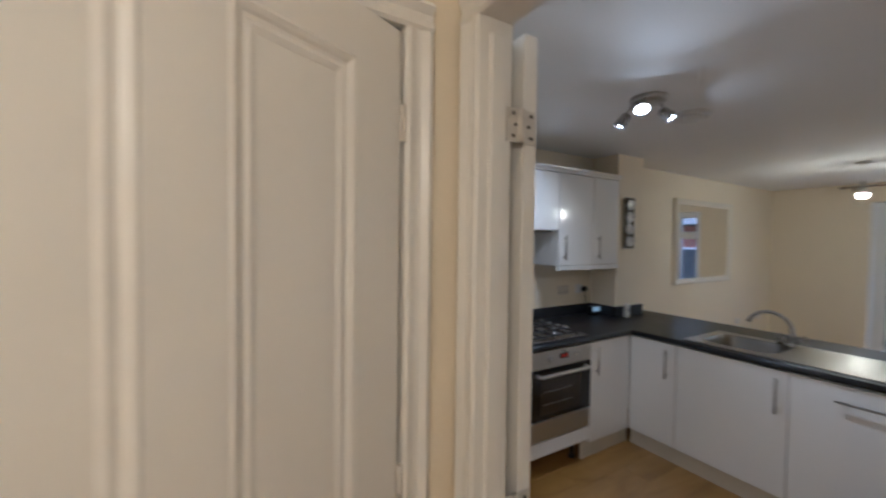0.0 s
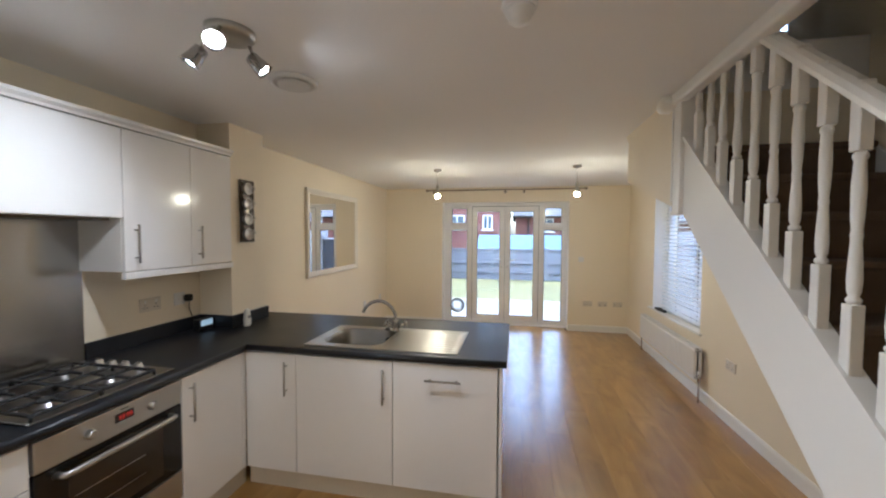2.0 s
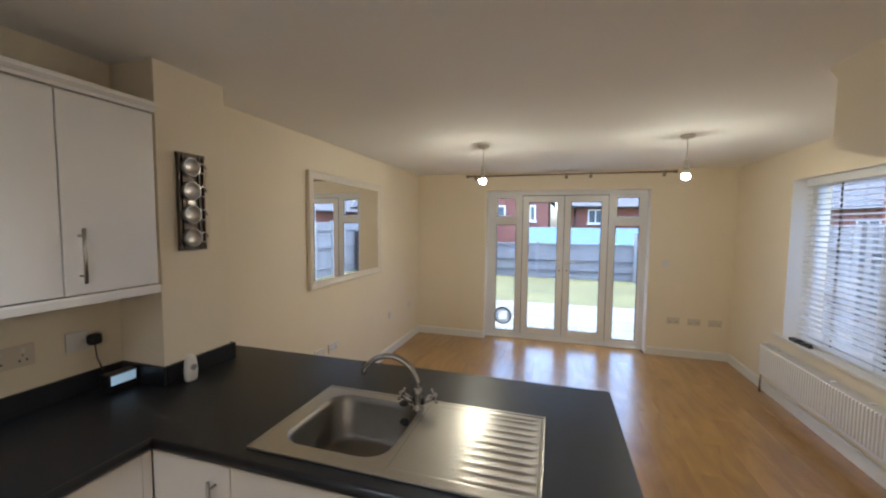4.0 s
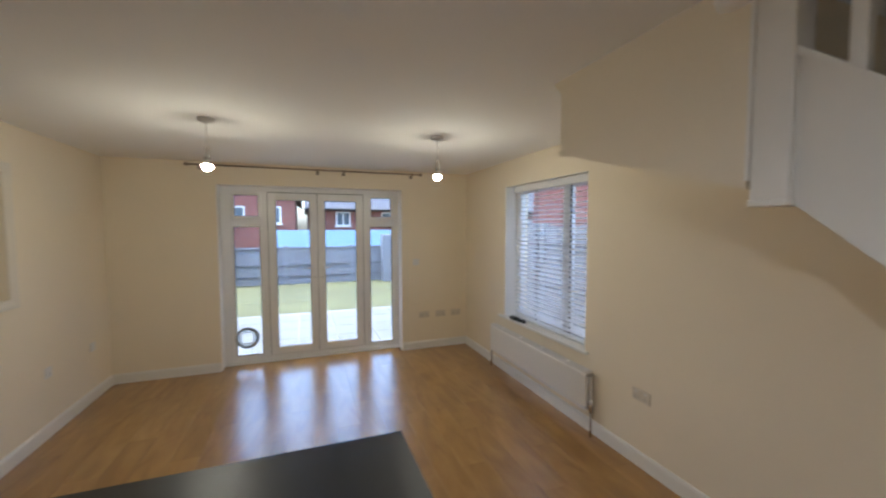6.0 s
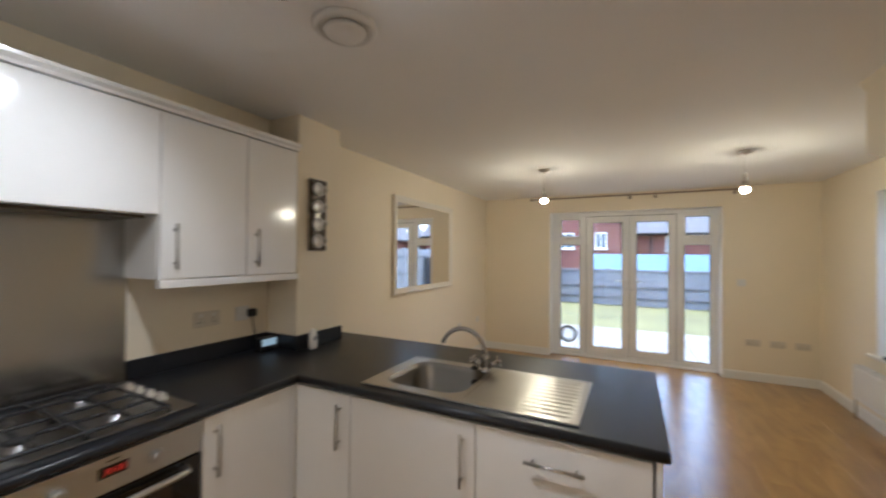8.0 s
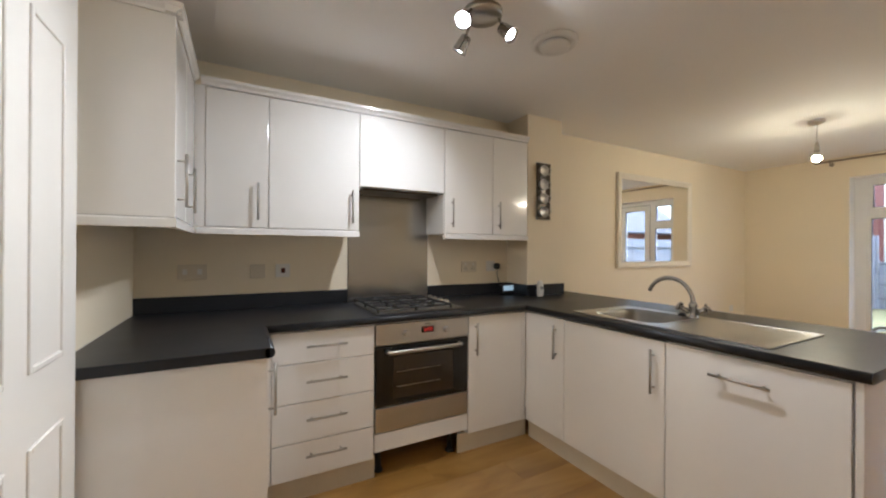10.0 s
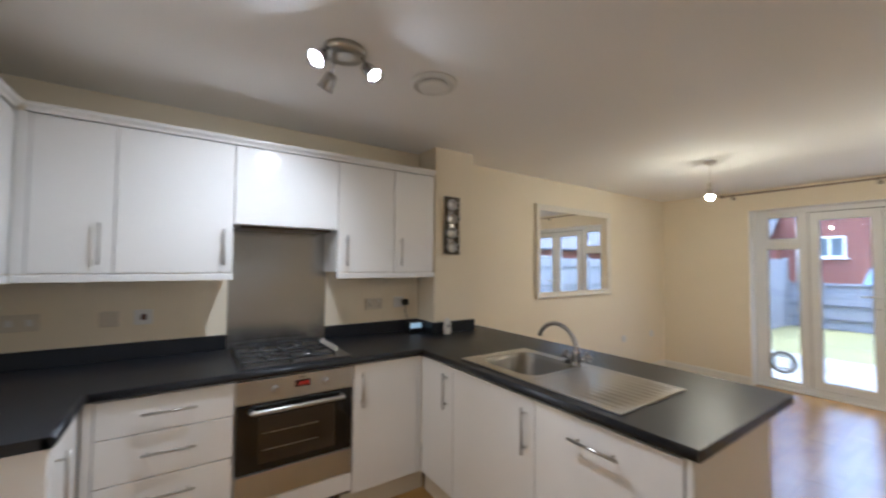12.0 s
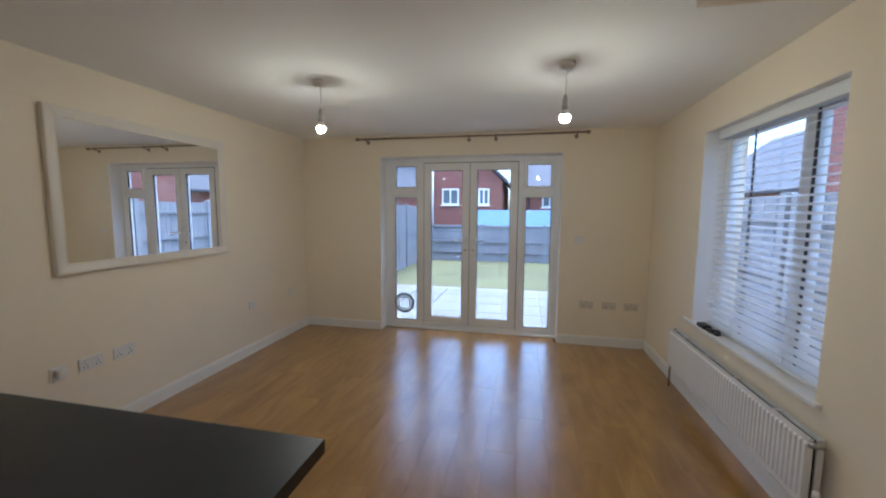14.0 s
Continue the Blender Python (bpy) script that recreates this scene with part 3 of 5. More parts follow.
structure("trim_door_reveal", bm, CEILING, "white painted door reveal", "reveal")

# cat flap set in the side light
CY, CZ = 1.205, 0.318
t = thing("cat_flap", FX + 0.01, CY, CZ, "round grey cat flap with a white square flap", "cat flap")
ring = [(0.132, 0.0), (0.132, 0.018), (0.126, 0.026), (0.112, 0.028), (0.102, 0.022), (0.102, 0.0), (0.132, 0.0)]
m = Matrix.Translation((FX + 0.022, CY, CZ)) @ Euler((0, -math.pi / 2, 0)).to_matrix().to_4x4()
part("ring", bm_lathe(ring, segs=40, m=m, bm=bmesh.new(), caps=False), material("grey_plastic", (0.26, 0.28, 0.30), 0.4, bump=0.01), t)
web = bmesh.new()
web_in, web_out = [], []
for k in range(48):
    a = 2 * math.pi * k / 48
    q = 0.072 / max(abs(math.cos(a)), abs(math.sin(a)))
    web_in.append([web.verts.new((x, CY + q * math.cos(a), CZ + q * math.sin(a))) for x in (FX + 0.004, FX + 0.02)])
    web_out.append([web.verts.new((x, CY + 0.1015 * math.cos(a), CZ + 0.1015 * math.sin(a))) for x in (FX + 0.004, FX + 0.02)])
for k in range(48):
    j = (k + 1) % 48
    web.faces.new((web_in[k][0], web_in[j][0], web_out[j][0], web_out[k][0]))
    web.faces.new((web_in[k][1], web_out[k][1], web_out[j][1], web_in[j][1]))
    web.faces.new((web_in[k][0], web_in[k][1], web_in[j][1], web_in[j][0]))
bmesh.ops.recalc_face_normals(web, faces=web.faces)
SMOKED = glass_material()
SMOKED.name = "smoked_clear_plastic"
SMOKED.node_tree.nodes["Principled BSDF"].inputs["Base Color"].default_value = (0.50, 0.54, 0.56, 1)
SMOKED.node_tree.nodes["Principled BSDF"].inputs["Roughness"].default_value = 0.25
part("flap_surround", web, SMOKED, t, "smoked clear plastic flap surround").visible_shadow = False
b = None
for a0, a1, c0, c1 in ((-0.0715, -0.064, -0.0715, 0.0715), (0.064, 0.0715, -0.0715, 0.0715), (-0.064, 0.064, 0.064, 0.0715), (-0.064, 0.064, -0.0715, -0.064)):
    b = bm_box(FX + 0.0, FX + 0.022, CY + a0, CY + a1, CZ + c0, CZ + c1, bm=b)
part("flap_frame", b, PLASTIC, t)
g = part("flap", bm_box(FX + 0.008, FX + 0.012, CY - 0.0635, CY + 0.0635, CZ - 0.0635, CZ + 0.0635), GLASS, t, "clear plastic flap")
g.visible_shadow = False

# ---- curtain pole ----
POLE = material("antique_bronze_pole", (0.30, 0.245, 0.19), 0.42, 0.8, vary=0.1, bump=0.01)
t = thing("curtain_pole", 7.34, 0.36, 2.33, "thin bronze metal curtain pole above the doors", "curtain pole")
PX, PZ = 7.35, 2.355
part("pole", bm_cyl((PX, -0.90, PZ), (PX, 1.68, PZ), 0.0105, segs=14), POLE, t)
for y in (-0.90, 1.68):
    d = 1 if y > 0 else -1
    part("finial", bm_lathe([(0.013, 0), (0.017, 0.006), (0.013, 0.014), (0.019, 0.026), (0.021, 0.036), (0.014, 0.05), (0.002, 0.056)], m=Matrix.Translation((PX, y, PZ)) @ Euler((-d * math.pi / 2, 0, 0)).to_matrix().to_4x4(), bm=bmesh.new()), POLE, t)
for y in (-0.82, 0.05, 0.36, 1.60):
    b = bm_cyl((PX, y, PZ - 0.012), (XF, y, PZ - 0.03), 0.007, segs=10)
    bm_cyl((XF - 0.006, y, PZ - 0.03), (XF, y, PZ - 0.03), 0.022, segs=16, bm=b)
    bm_cyl((PX, y - 0.012, PZ), (PX, y + 0.012, PZ), 0.0145, segs=14, bm=b)
    part("bracket", b, POLE, t)

# ---- window with blind ----
WY = YR - 0.155      # inner face of the window frame
t = tagged(thing("window_side", WX0, WY, WZ0, "white upvc casement window behind a venetian blind", "window"), kind="structure")
fr = None
for x0, x1, z0, z1 in ((WX0 + 0.002, WX0 + 0.068, WZ0 + 0.002, WZ1 - 0.002), (WX1 - 0.068, WX1 - 0.002, WZ0 + 0.002, WZ1 - 0.002), (WX0 + 0.068, WX1 - 0.068, WZ1 - 0.07, WZ1 - 0.002), (WX0 + 0.068, WX1 - 0.068, WZ0 + 0.002, WZ0 + 0.07), (5.40, 5.495, WZ0 + 0.07, WZ1 - 0.07)):
    fr = bm_box(x0, x1, WY - 0.07, WY, z0, z1, bevel=0.004, bm=fr)
part("window_frame", fr, UPVC, t)
for x0, x1 in ((WX0 + 0.068, 5.40), (5.495, WX1 - 0.068)):
    g = part("pane", bm_box(x0 - 0.004, x1 + 0.004, WY - 0.04, WY - 0.034, WZ0 + 0.066, WZ1 - 0.066), GLASS, t)
    g.visible_shadow = False
bm = bm_box(WX0 - 0.045, WX1 + 0.105, YR + 0.0005, YR + 0.032, WZ0 - 0.0245, WZ0, bevel=0.005)
bm_box(WX0 + 0.0005, WX1 - 0.0005, WY + 0.001, YR + 0.004, WZ0 - 0.0245, WZ0 - 0.0005, bm=bm)
structure("window_sill_board", bm, GLOSSWOOD, "white gloss window board", "window sill")
bm = bm_box(WX0 + 0.0005, WX0 + 0.0035, WY + 0.001, YR - 0.001, WZ0 + 0.001, WZ1 - 0.004)
bm_box(WX1 - 0.0035, WX1 - 0.0005, WY + 0.001, YR - 0.001, WZ0 + 0.001, WZ1 - 0.004, bm=bm)
bm_box(WX0 + 0.0005, WX1 - 0.0005, WY + 0.001, YR - 0.001, WZ1 - 0.0035, WZ1 - 0.0005, bm=bm)
structure("trim_window_reveal", bm, CEILING, "white painted window reveal", "reveal")

BX0, BX1, BY = WX0 + 0.012, WX1 - 0.10, YR - 0.085
t = thing("venetian_blind", (BX0 + BX1) / 2, BY, WZ0, "white wooden venetian blind lowered with slats open", "blind")
part("headrail", bm_box(BX0, BX1, BY - 0.03, BY + 0.034, WZ1 - 0.072, WZ1 - 0.006, bevel=0.004), SLAT, t)
sb = bmesh.new()
tmp = bm_box(-(BX1 - BX0) / 2, (BX1 - BX0) / 2, -0.025, 0.025, -0.0015, 0.0015, bevel=0.001, segments=1)
merge(sb, tmp, Euler((radians(-15), 0, 0)).to_matrix().to_4x4())
slat_mesh = bpy.data.meshes.new("slat")
sb.to_mesh(slat_mesh)
sb.free()
slat_mesh.materials.append(SLAT)
NS = 30
for k in range(NS):
    twin("slat", slat_mesh, t, 0, 0, 0.035 + k * (WZ1 - WZ0 - 0.135) / (NS - 1))
part("bottom_rail", bm_box(BX0, BX1, BY - 0.025, BY + 0.025, WZ0 + 0.006, WZ0 + 0.022, bevel=0.003), SLAT, t)
for x in (5.325, 5.865):
    part("ladder_tape", bm_box(x - 0.013, x + 0.013, BY - 0.0285, BY - 0.027, WZ0 + 0.02, WZ1 - 0.07), BLACK, t, "dark blind ladder tape")
    for dx in (-0.008, 0.008):
        part("ladder_cord", bm_cyl((x + dx, BY + 0.027, WZ0 + 0.02), (x + dx, BY + 0.027, WZ1 - 0.07), 0.0011, segs=6), SLAT, t)
part("cord", bm_tube([(BX0 + 0.04, BY + 0.036, WZ1 - 0.05), (BX0 + 0.041, BY + 0.037, 1.6), (BX0 + 0.04, BY + 0.038, 1.12)], 0.0016, segs=6), SLAT, t)
part("cord_acorn", bm_lathe([(0.002, 0.03), (0.006, 0.02), (0.008, 0.008), (0.005, 0.0)], segs=10, m=Matrix.Translation((BX0 + 0.04, BY + 0.038, 1.09)), bm=bmesh.new()), DARKMETAL, t)

# black cable and adaptor on the window board
t = thing("power_adaptor", 6.02, -1.645, WZ0, "black power adaptor with coiled cable on sill", "adaptor")
part("adaptor_body", bm_box(6.05, 6.17, -1.66, -1.60, WZ0, WZ0 + 0.03, bevel=0.008), BLACK, t)
pts = []
for k in range(90):
    a = k * 0.42
    r = 0.045 + 0.008 * math.sin(k * 0.9)
    pts.append((5.96 + 1.35 * r * math.cos(a), -1.632 + 0.55 * r * math.sin(a), WZ0 + 0.006 + 0.016 * (k / 90) + 0.004 * math.sin(k * 1.7)))
part("cable", bm_tube(pts, 0.0035, segs=6), BLACK, t)
part("plug", bm_box(5.98, 6.03, -1.645, -1.605, WZ0, WZ0 + 0.025, bevel=0.006), BLACK, t)

# ---- radiator ----
RX0, RX1, RZ0, RZ1 = 4.86, 6.48, 0.205, 0.525
t = thing("radiator", (RX0 + RX1) / 2, -1.56, RZ0, "long white ribbed panel radiator below the window", "radiator")
def rad_panel(yf, d):
    bmr = bmesh.new()
    n = 49
    pitch = (RX1 - RX0) / n
    cols = []
    for k in range(n):
        for u, dd in ((0.0, 0.0), (0.12, 0.009), (0.62, 0.009), (0.74, 0.0)):
            cols.append((RX0 + (k + u) * pitch, dd))
    cols.append((RX1, 0.0))
    zs = ((RZ0, 0.0), (RZ0 + 0.022, 0.0), (RZ0 + 0.034, 1.0), (RZ1 - 0.034, 1.0), (RZ1 - 0.022, 0.0), (RZ1, 0.0))
    grid = [[bmr.verts.new((x, yf + d * dd * s, z)) for x, dd in cols] for z, s in zs]
    for a, b in zip(grid, grid[1:]):
        for k in range(len(cols) - 1):
            bmr.faces.new((a[k], a[k + 1], b[k + 1], b[k]))
    back = [[bmr.verts.new((x, yf - d * 0.008, z)) for x in (RX0, RX1)] for z in (RZ0, RZ1)]
    bmr.faces.new((back[0][0], back[1][0], back[1][1], back[0][1]))
    bmesh.ops.recalc_face_normals(bmr, faces=bmr.faces)
    return bmr
part("front_panel", rad_panel(-1.532, 1), RADIATOR, t)
part("back_panel", rad_panel(-1.588, -1), RADIATOR, t)
for x in (RX0 - 0.001, RX1 - 0.003):
    part("end_panel", bm_box(x, x + 0.004, -1.592, -1.566, RZ0 + 0.01, RZ1 - 0.004, bevel=0.001), RADIATOR, t)
    part("end_panel", bm_box(x, x + 0.004, -1.552, -1.53, RZ0 + 0.01, RZ1 - 0.004, bevel=0.001), RADIATOR, t)
for z in (RZ0 + 0.03, RZ1 - 0.03):
    part("header_pipe", bm_cyl((RX0 - 0.012, -1.582, z), (RX0 - 0.012, -1.53, z), 0.012, segs=12), NICKEL, t)
# middle sheet and fins in black put the shade of the gap into colour
b = bm_box(RX0 + 0.03, RX1 - 0.03, -1.5615, -1.5595, RZ0 + 0.02, RZ1 - 0.022)
for k in range(81):
    x = RX0 + 0.03 + k * (RX1 - RX0 - 0.06) / 80
    b = bm_box(x - 0.001, x + 0.001, -1.579, -1.541, RZ0 + 0.02, RZ1 - 0.022, bm=b)
part("convector_fins", b, IRON, t, "convector fins blackened for the shade between the panels")
for k in range(4):
    x = RX0 + 0.25 + k * 0.37
    part("top_bar", bm_box(x, x + 0.02, -1.582, -1.54, RZ1 - 0.008, RZ1 - 0.002), RADIATOR, t)
for x in (RX0 + 0.2, RX1 - 0.2):
    part("wall_bracket", bm_box(x, x + 0.03, YR, -1.592, RZ0 + 0.03, RZ1 - 0.03), RADIATOR, t)
v = part("valve", bm_cyl((RX0 - 0.03, -1.56, RZ0 - 0.005), (RX0 - 0.03, -1.56, RZ0 + 0.06), 0.013, segs=14), CHROME, t, "chrome radiator valve")
part("valve_cap", bm_cyl((RX0 - 0.03, -1.56, RZ0 + 0.055), (RX0 - 0.03, -1.56, RZ0 + 0.09), 0.016, 0.013, segs=14), PLASTIC, v)
part("union", bm_cyl((RX0 - 0.03, -1.56, RZ0 + 0.03), (RX0, -1.56, RZ0 + 0.03), 0.011, segs=12), CHROME, v)
part("riser_pipe", bm_cyl((RX0 - 0.03, -1.56, 0.0), (RX0 - 0.03, -1.56, RZ0), 0.0075, segs=12), CHROME, t)
part("lockshield", bm_cyl((RX1 + 0.025, -1.56, 0.0), (RX1 + 0.025, -1.56, RZ0 + 0.05), 0.009, segs=12), CHROME, t)
part("bleed_nut", bm_cyl((RX0 - 0.012, -1.56, RZ1 - 0.03), (RX0 + 0.0, -1.56, RZ1 - 0.03), 0.011, segs=12), NICKEL, t)

# ---- mirror ----
MX0, MX1, MZ0, MZ1 = 4.705, 6.06, 1.10, 2.115
t = thing("wall_mirror", (MX0 + MX1) / 2, YM, MZ0, "large wall mirror in a wide white frame", "mirror")
F = 0.066
part("frame", mitred(MX0, MX1, MZ0, MZ1, [(0.0, YM - 0.001), (0.0, YM - 0.032), (0.006, YM - 0.036), (0.02, YM - 0.036), (F - 0.012, YM - 0.024), (F - 0.004, YM - 0.026), (F, YM - 0.022), (F, YM - 0.001)]), material("cream_white_frame_paint", (0.74, 0.68, 0.57), 0.4, vary=0.03, bump=0.01), t)
part("mirror_glass", bm_box(MX0 + F - 0.004, MX1 - F + 0.004, YM - 0.017, YM - 0.012, MZ0 + F - 0.004, MZ1 - F + 0.004), MIRROR, t, "clear silvered mirror glass")

# ---- pendant lamps ----
def pendant(x, y, zb, glow=None):
    t = thing("pendant_lamp", x, y, H, "lit bare bulb on a pendant flex", "pendant lamp", "bare bulb pendants")
    part("ceiling_rose", bm_lathe([(0.05, 0.0), (0.05, -0.012), (0.044, -0.024), (0.012, -0.03), (0.005, -0.04)], segs=28, m=Matrix.Translation((x, y, H)), bm=bmesh.new()), PLASTIC, t)
    part("flex", bm_cyl((x, y, H - 0.03), (x, y, zb + 0.11), 0.0032, segs=8), PLASTIC, t)
    part("lamp_holder", bm_lathe([(0.008, 0.115), (0.013, 0.10), (0.017, 0.08), (0.017, 0.055), (0.021, 0.05), (0.021, 0.03), (0.014, 0.026)], segs=16, m=Matrix.Translation((x, y, zb)), bm=bmesh.new()), NICKEL, t)
    part("bulb_collar", bm_lathe([(0.011, 0.034), (0.014, 0.022), (0.024, 0.004), (0.0292, -0.010)], segs=20, m=Matrix.Translation((x, y, zb)), bm=bmesh.new()), PLASTIC, t)
    part("bulb", bm_lathe([(0.0285, -0.0102), (0.029, -0.020), (0.026, -0.033), (0.018, -0.045), (0.006, -0.050)], segs=20, m=Matrix.Translation((x, y, zb)), bm=bmesh.new()), glow or BULB, t, "glowing warm light bulb")
    return t
pendant(5.50, 1.141, 2.10)
pendant(5.474, -0.509, 2.10)

# ---- sockets and switches ----
def plate(name, x, y, z, w, h, facing, label, category, kind="socket"):
    """A wall plate. facing: '+y' and so on, the way it looks."""
    t = thing(name, x, y, z, label, category, "wall plates")
    def bx(a0, a1, c0, c1, d0, d1, bev):
        if facing == "-y":
            return bm_box(x + a0, x + a1, y - d1, y - d0, z + c0, z + c1, bevel=bev)
        if facing == "+y":
            return bm_box(x + a0, x + a1, y + d0, y + d1, z + c0, z + c1, bevel=bev)
        if facing == "+x":
            return bm_box(x + d0, x + d1, y + a0, y + a1, z + c0, z + c1, bevel=bev)
        return bm_box(x - d1, x - d0, y + a0, y + a1, z + c0, z + c1, bevel=bev)
    part("faceplate", bx(-w / 2, w / 2, -h / 2, h / 2, 0, 0.009, 0.003), AGED if facing == "+y" or "cream" in label or "worktop" in label or "blank" in label else PLASTIC, t)
    n = 2 if w > 0.12 else 1
    for k in range(n):
        c = (k - (n - 1) / 2) * w / 2
        if kind == "socket":
            part("rocker", bx(c - 0.006, c + 0.006, 0.012, 0.03, 0.009, 0.012, 0.001), PLASTIC, t)
            for dx, dz, ww in ((0, 0.002, 0.004), (-0.011, -0.018, 0.006), (0.011, -0.018, 0.006)):
                part("pin_slot", bx(c + dx - ww / 2, c + dx + ww / 2, dz - 0.004, dz + 0.004, 0.009, 0.0096, 0), BLACK, t)
        elif kind == "switch":
            part("rocker", bx(c - 0.012, c + 0.012, -0.016, 0.016, 0.009, 0.013, 0.002), PLASTIC, t)
    return t

for x in (4.86, 5.07):
    plate("wall_socket", x, YM, 0.50, 0.146, 0.086, "-y", "white double wall socket", "socket")
t = plate("wall_socket", 4.675, YM, 0.50, 0.086, 0.086, "-y", "white single wall socket with a plugged-in adaptor", "socket")
part("plugged_adaptor", bm_box(4.65, 4.70, YM - 0.05, YM - 0.010, 0.475, 0.53, bevel=0.008), PLASTIC, t)
plate("wall_socket", 6.378, YM, 0.51, 0.086, 0.086, "-y", "white single wall socket", "socket")
plate("wall_socket", 7.06, YM, 0.515, 0.086, 0.086, "-y", "white aerial wall socket", "socket", kind="blank")
for y in (-1.0, -1.235, -1.465):
    plate("wall_socket", XF, y, 0.465, 0.146, 0.086, "-x", "cream-toned double wall socket", "socket")
plate("thermostat", XF, -0.886, 1.194, 0.086, 0.086, "-x", "white square room thermostat", "thermostat", kind="switch")
plate("wall_socket", 4.42, YR, 0.50, 0.146, 0.086, "+y", "white double wall socket", "socket")


# ---- staircase ----
def z_up(x):
    return 2.037 + 0.855 * (x - 3.05)
def z_lo(x):
    return 1.718 + 0.86 * (x - 3.14)
SY = -0.72
t = thing("staircase", 2.0, SY, 0, "white painted staircase with turned balusters and brown carpet", "staircase", kind="structure")
xb = 3.14 - 1.718 / 0.86
part("string_board", bm_prism([(xb, 0.0), (3.16, z_lo(3.16)), (3.16, z_up(3.16)), (0.72, z_up(0.72)), (0.72, 0.0)], "y", SY - 0.035, SY), GLOSSWOOD, t)
part("string_cap", bm_prism([(0.74, z_up(0.74)), (3.16, z_up(3.16)), (3.16, z_up(3.16) + 0.026), (0.74, z_up(0.74) + 0.026)], "y", SY - 0.05, SY + 0.012), GLOSSWOOD, t)
part("wall_string", bm_prism([(xb + 0.3, 0.2), (3.25, z_lo(3.16) + 0.15), (3.25, z_up(3.16)), (0.9, z_up(0.9)), (0.9, 0.2)], "y", YR + 0.001, YR + 0.022), GLOSSWOOD, t)
part("soffit", bm_prism([(xb + 0.10, 0.03), (3.25, z_lo(3.16) + 0.06), (3.25, z_lo(3.16) + 0.09), (xb + 0.05, 0.03)], "y", YR + 0.023, SY - 0.036), CREAM, t, "cream plastered stair soffit")
for k in range(1, 12):
    xk = 3.05 + (0.19 * k + 0.06 - 2.05) / 0.855
    part("tread", bm_box(xk - 0.02, xk + 0.235, YR + 0.023, SY - 0.036, 0.19 * k - 0.035, 0.19 * k, bevel=0.012), CARPET, t, "brown carpeted tread")
    part("riser", bm_box(xk, xk + 0.015, YR + 0.023, SY - 0.036, 0.19 * k - 0.19, 0.19 * k - 0.035), CARPET, t, "brown carpeted riser")
S = 0.0172
def baluster(length):
    b = bm_box(-S, S, -S, S, -0.03, 0.181, bevel=0.003)
    bm_lathe([(0.012, 0.181), (0.0168, 0.188), (0.0168, 0.195), (0.011, 0.202), (0.015, 0.215), (0.0168, 0.245), (0.015, 0.30), (0.0118, 0.355), (0.014, 0.37), (0.0115, 0.382), (0.0145, 0.42), (0.0162, 0.50), (0.0128, 0.572), (0.0165, 0.580), (0.0165, 0.588), (0.0115, 0.597)], segs=16, bm=b)
    bm_box(-S, S, -S, S, 0.597, length, bevel=0.003, bm=b)
    return b
bb = baluster(0.785)
bal_mesh = bpy.data.meshes.new("baluster")
bb.to_mesh(bal_mesh)
bb.free()
bal_mesh.materials.append(GLOSSWOOD)
for k in range(18):
    x = 3.0375 - k * 0.1185
    twin("baluster", bal_mesh, t, x - 2.0, -0.018, z_up(x) + 0.026)
rx0, rx1 = 1.02, 3.12
rz = 0.762
prof = []
for u, v in ((-0.030, 0.0), (0.030, 0.0), (0.034, 0.022), (0.027, 0.042), (0.012, 0.054), (-0.012, 0.054), (-0.027, 0.042), (-0.034, 0.022)):
    prof.append((u, v))
rb = bmesh.new()
rings = []
for x in (rx0, rx1):
    rings.append([rb.verts.new((x, SY - 0.018 + u, z_up(x) + rz + v)) for u, v in prof])
for k in range(len(prof)):
    rb.faces.new((rings[0][k], rings[0][(k + 1) % len(prof)], rings[1][(k + 1) % len(prof)], rings[1][k]))
rb.faces.new(list(reversed(rings[0])))
rb.faces.new(rings[1])
bmesh.ops.recalc_face_normals(rb, faces=rb.faces)
part("handrail", rb, GLOSSWOOD, t)
part("newel_post", bm_box(0.93, 1.02, SY - 0.063, SY + 0.027, 0.0, 1.32, bevel=0.004), GLOSSWOOD, t)
nw = part("newel_post", bm_box(3.152, 3.248, SY - 0.07, SY + 0.022, 1.74, 3.3, bevel=0.004), GLOSSWOOD, t)
part("newel_foot", bm_box(3.148, 3.252, SY - 0.074, SY + 0.026, 1.722, 1.742, bevel=0.004), GLOSSWOOD, nw)
part("newel_lath", bm_box(3.249, 3.262, SY - 0.02, SY + 0.026, 1.80, 2.32, bevel=0.002), GLOSSWOOD, nw)
b = bm_box(0.80, 3.30, SY - 0.02, SY + 0.045, 2.335, 2.399, bevel=0.012, segments=3)
part("well_nosing", b, GLOSSWOOD, t)
part("nosing_block", bm_lathe([(0.03, 0.0), (0.062, 0.01), (0.07, 0.035), (0.064, 0.06), (0.05, 0.084)], segs=24, m=Matrix.Translation((3.285, SY + 0.03, 2.315)), bm=bmesh.new()), GLOSSWOOD, t)


# ---- kitchen ----
def bar_handle(parent, p0, p1, out):
    """A straight bar handle from p0 to p1 that stands out by the way out."""
    p0, p1, out = Vector(p0), Vector(p1), Vector(out)
    d = (p1 - p0).normalized()
    n = out.normalized()
    b = bm_cyl(p0 + out, p1 + out, 0.006, segs=12)
    for q in (p0 + d * 0.028, p1 - d * 0.028):
        bm_cyl(q, q + out, 0.0045, segs=10, bm=b)
    return part("handle", b, NICKEL, parent, "brushed nickel bar handle")

BF = 1.843      # door faces of the back run
PF = 2.940      # door faces of the peninsula
LF = 1.300      # door faces of the left run
WT = 0.910
G = 0.0024

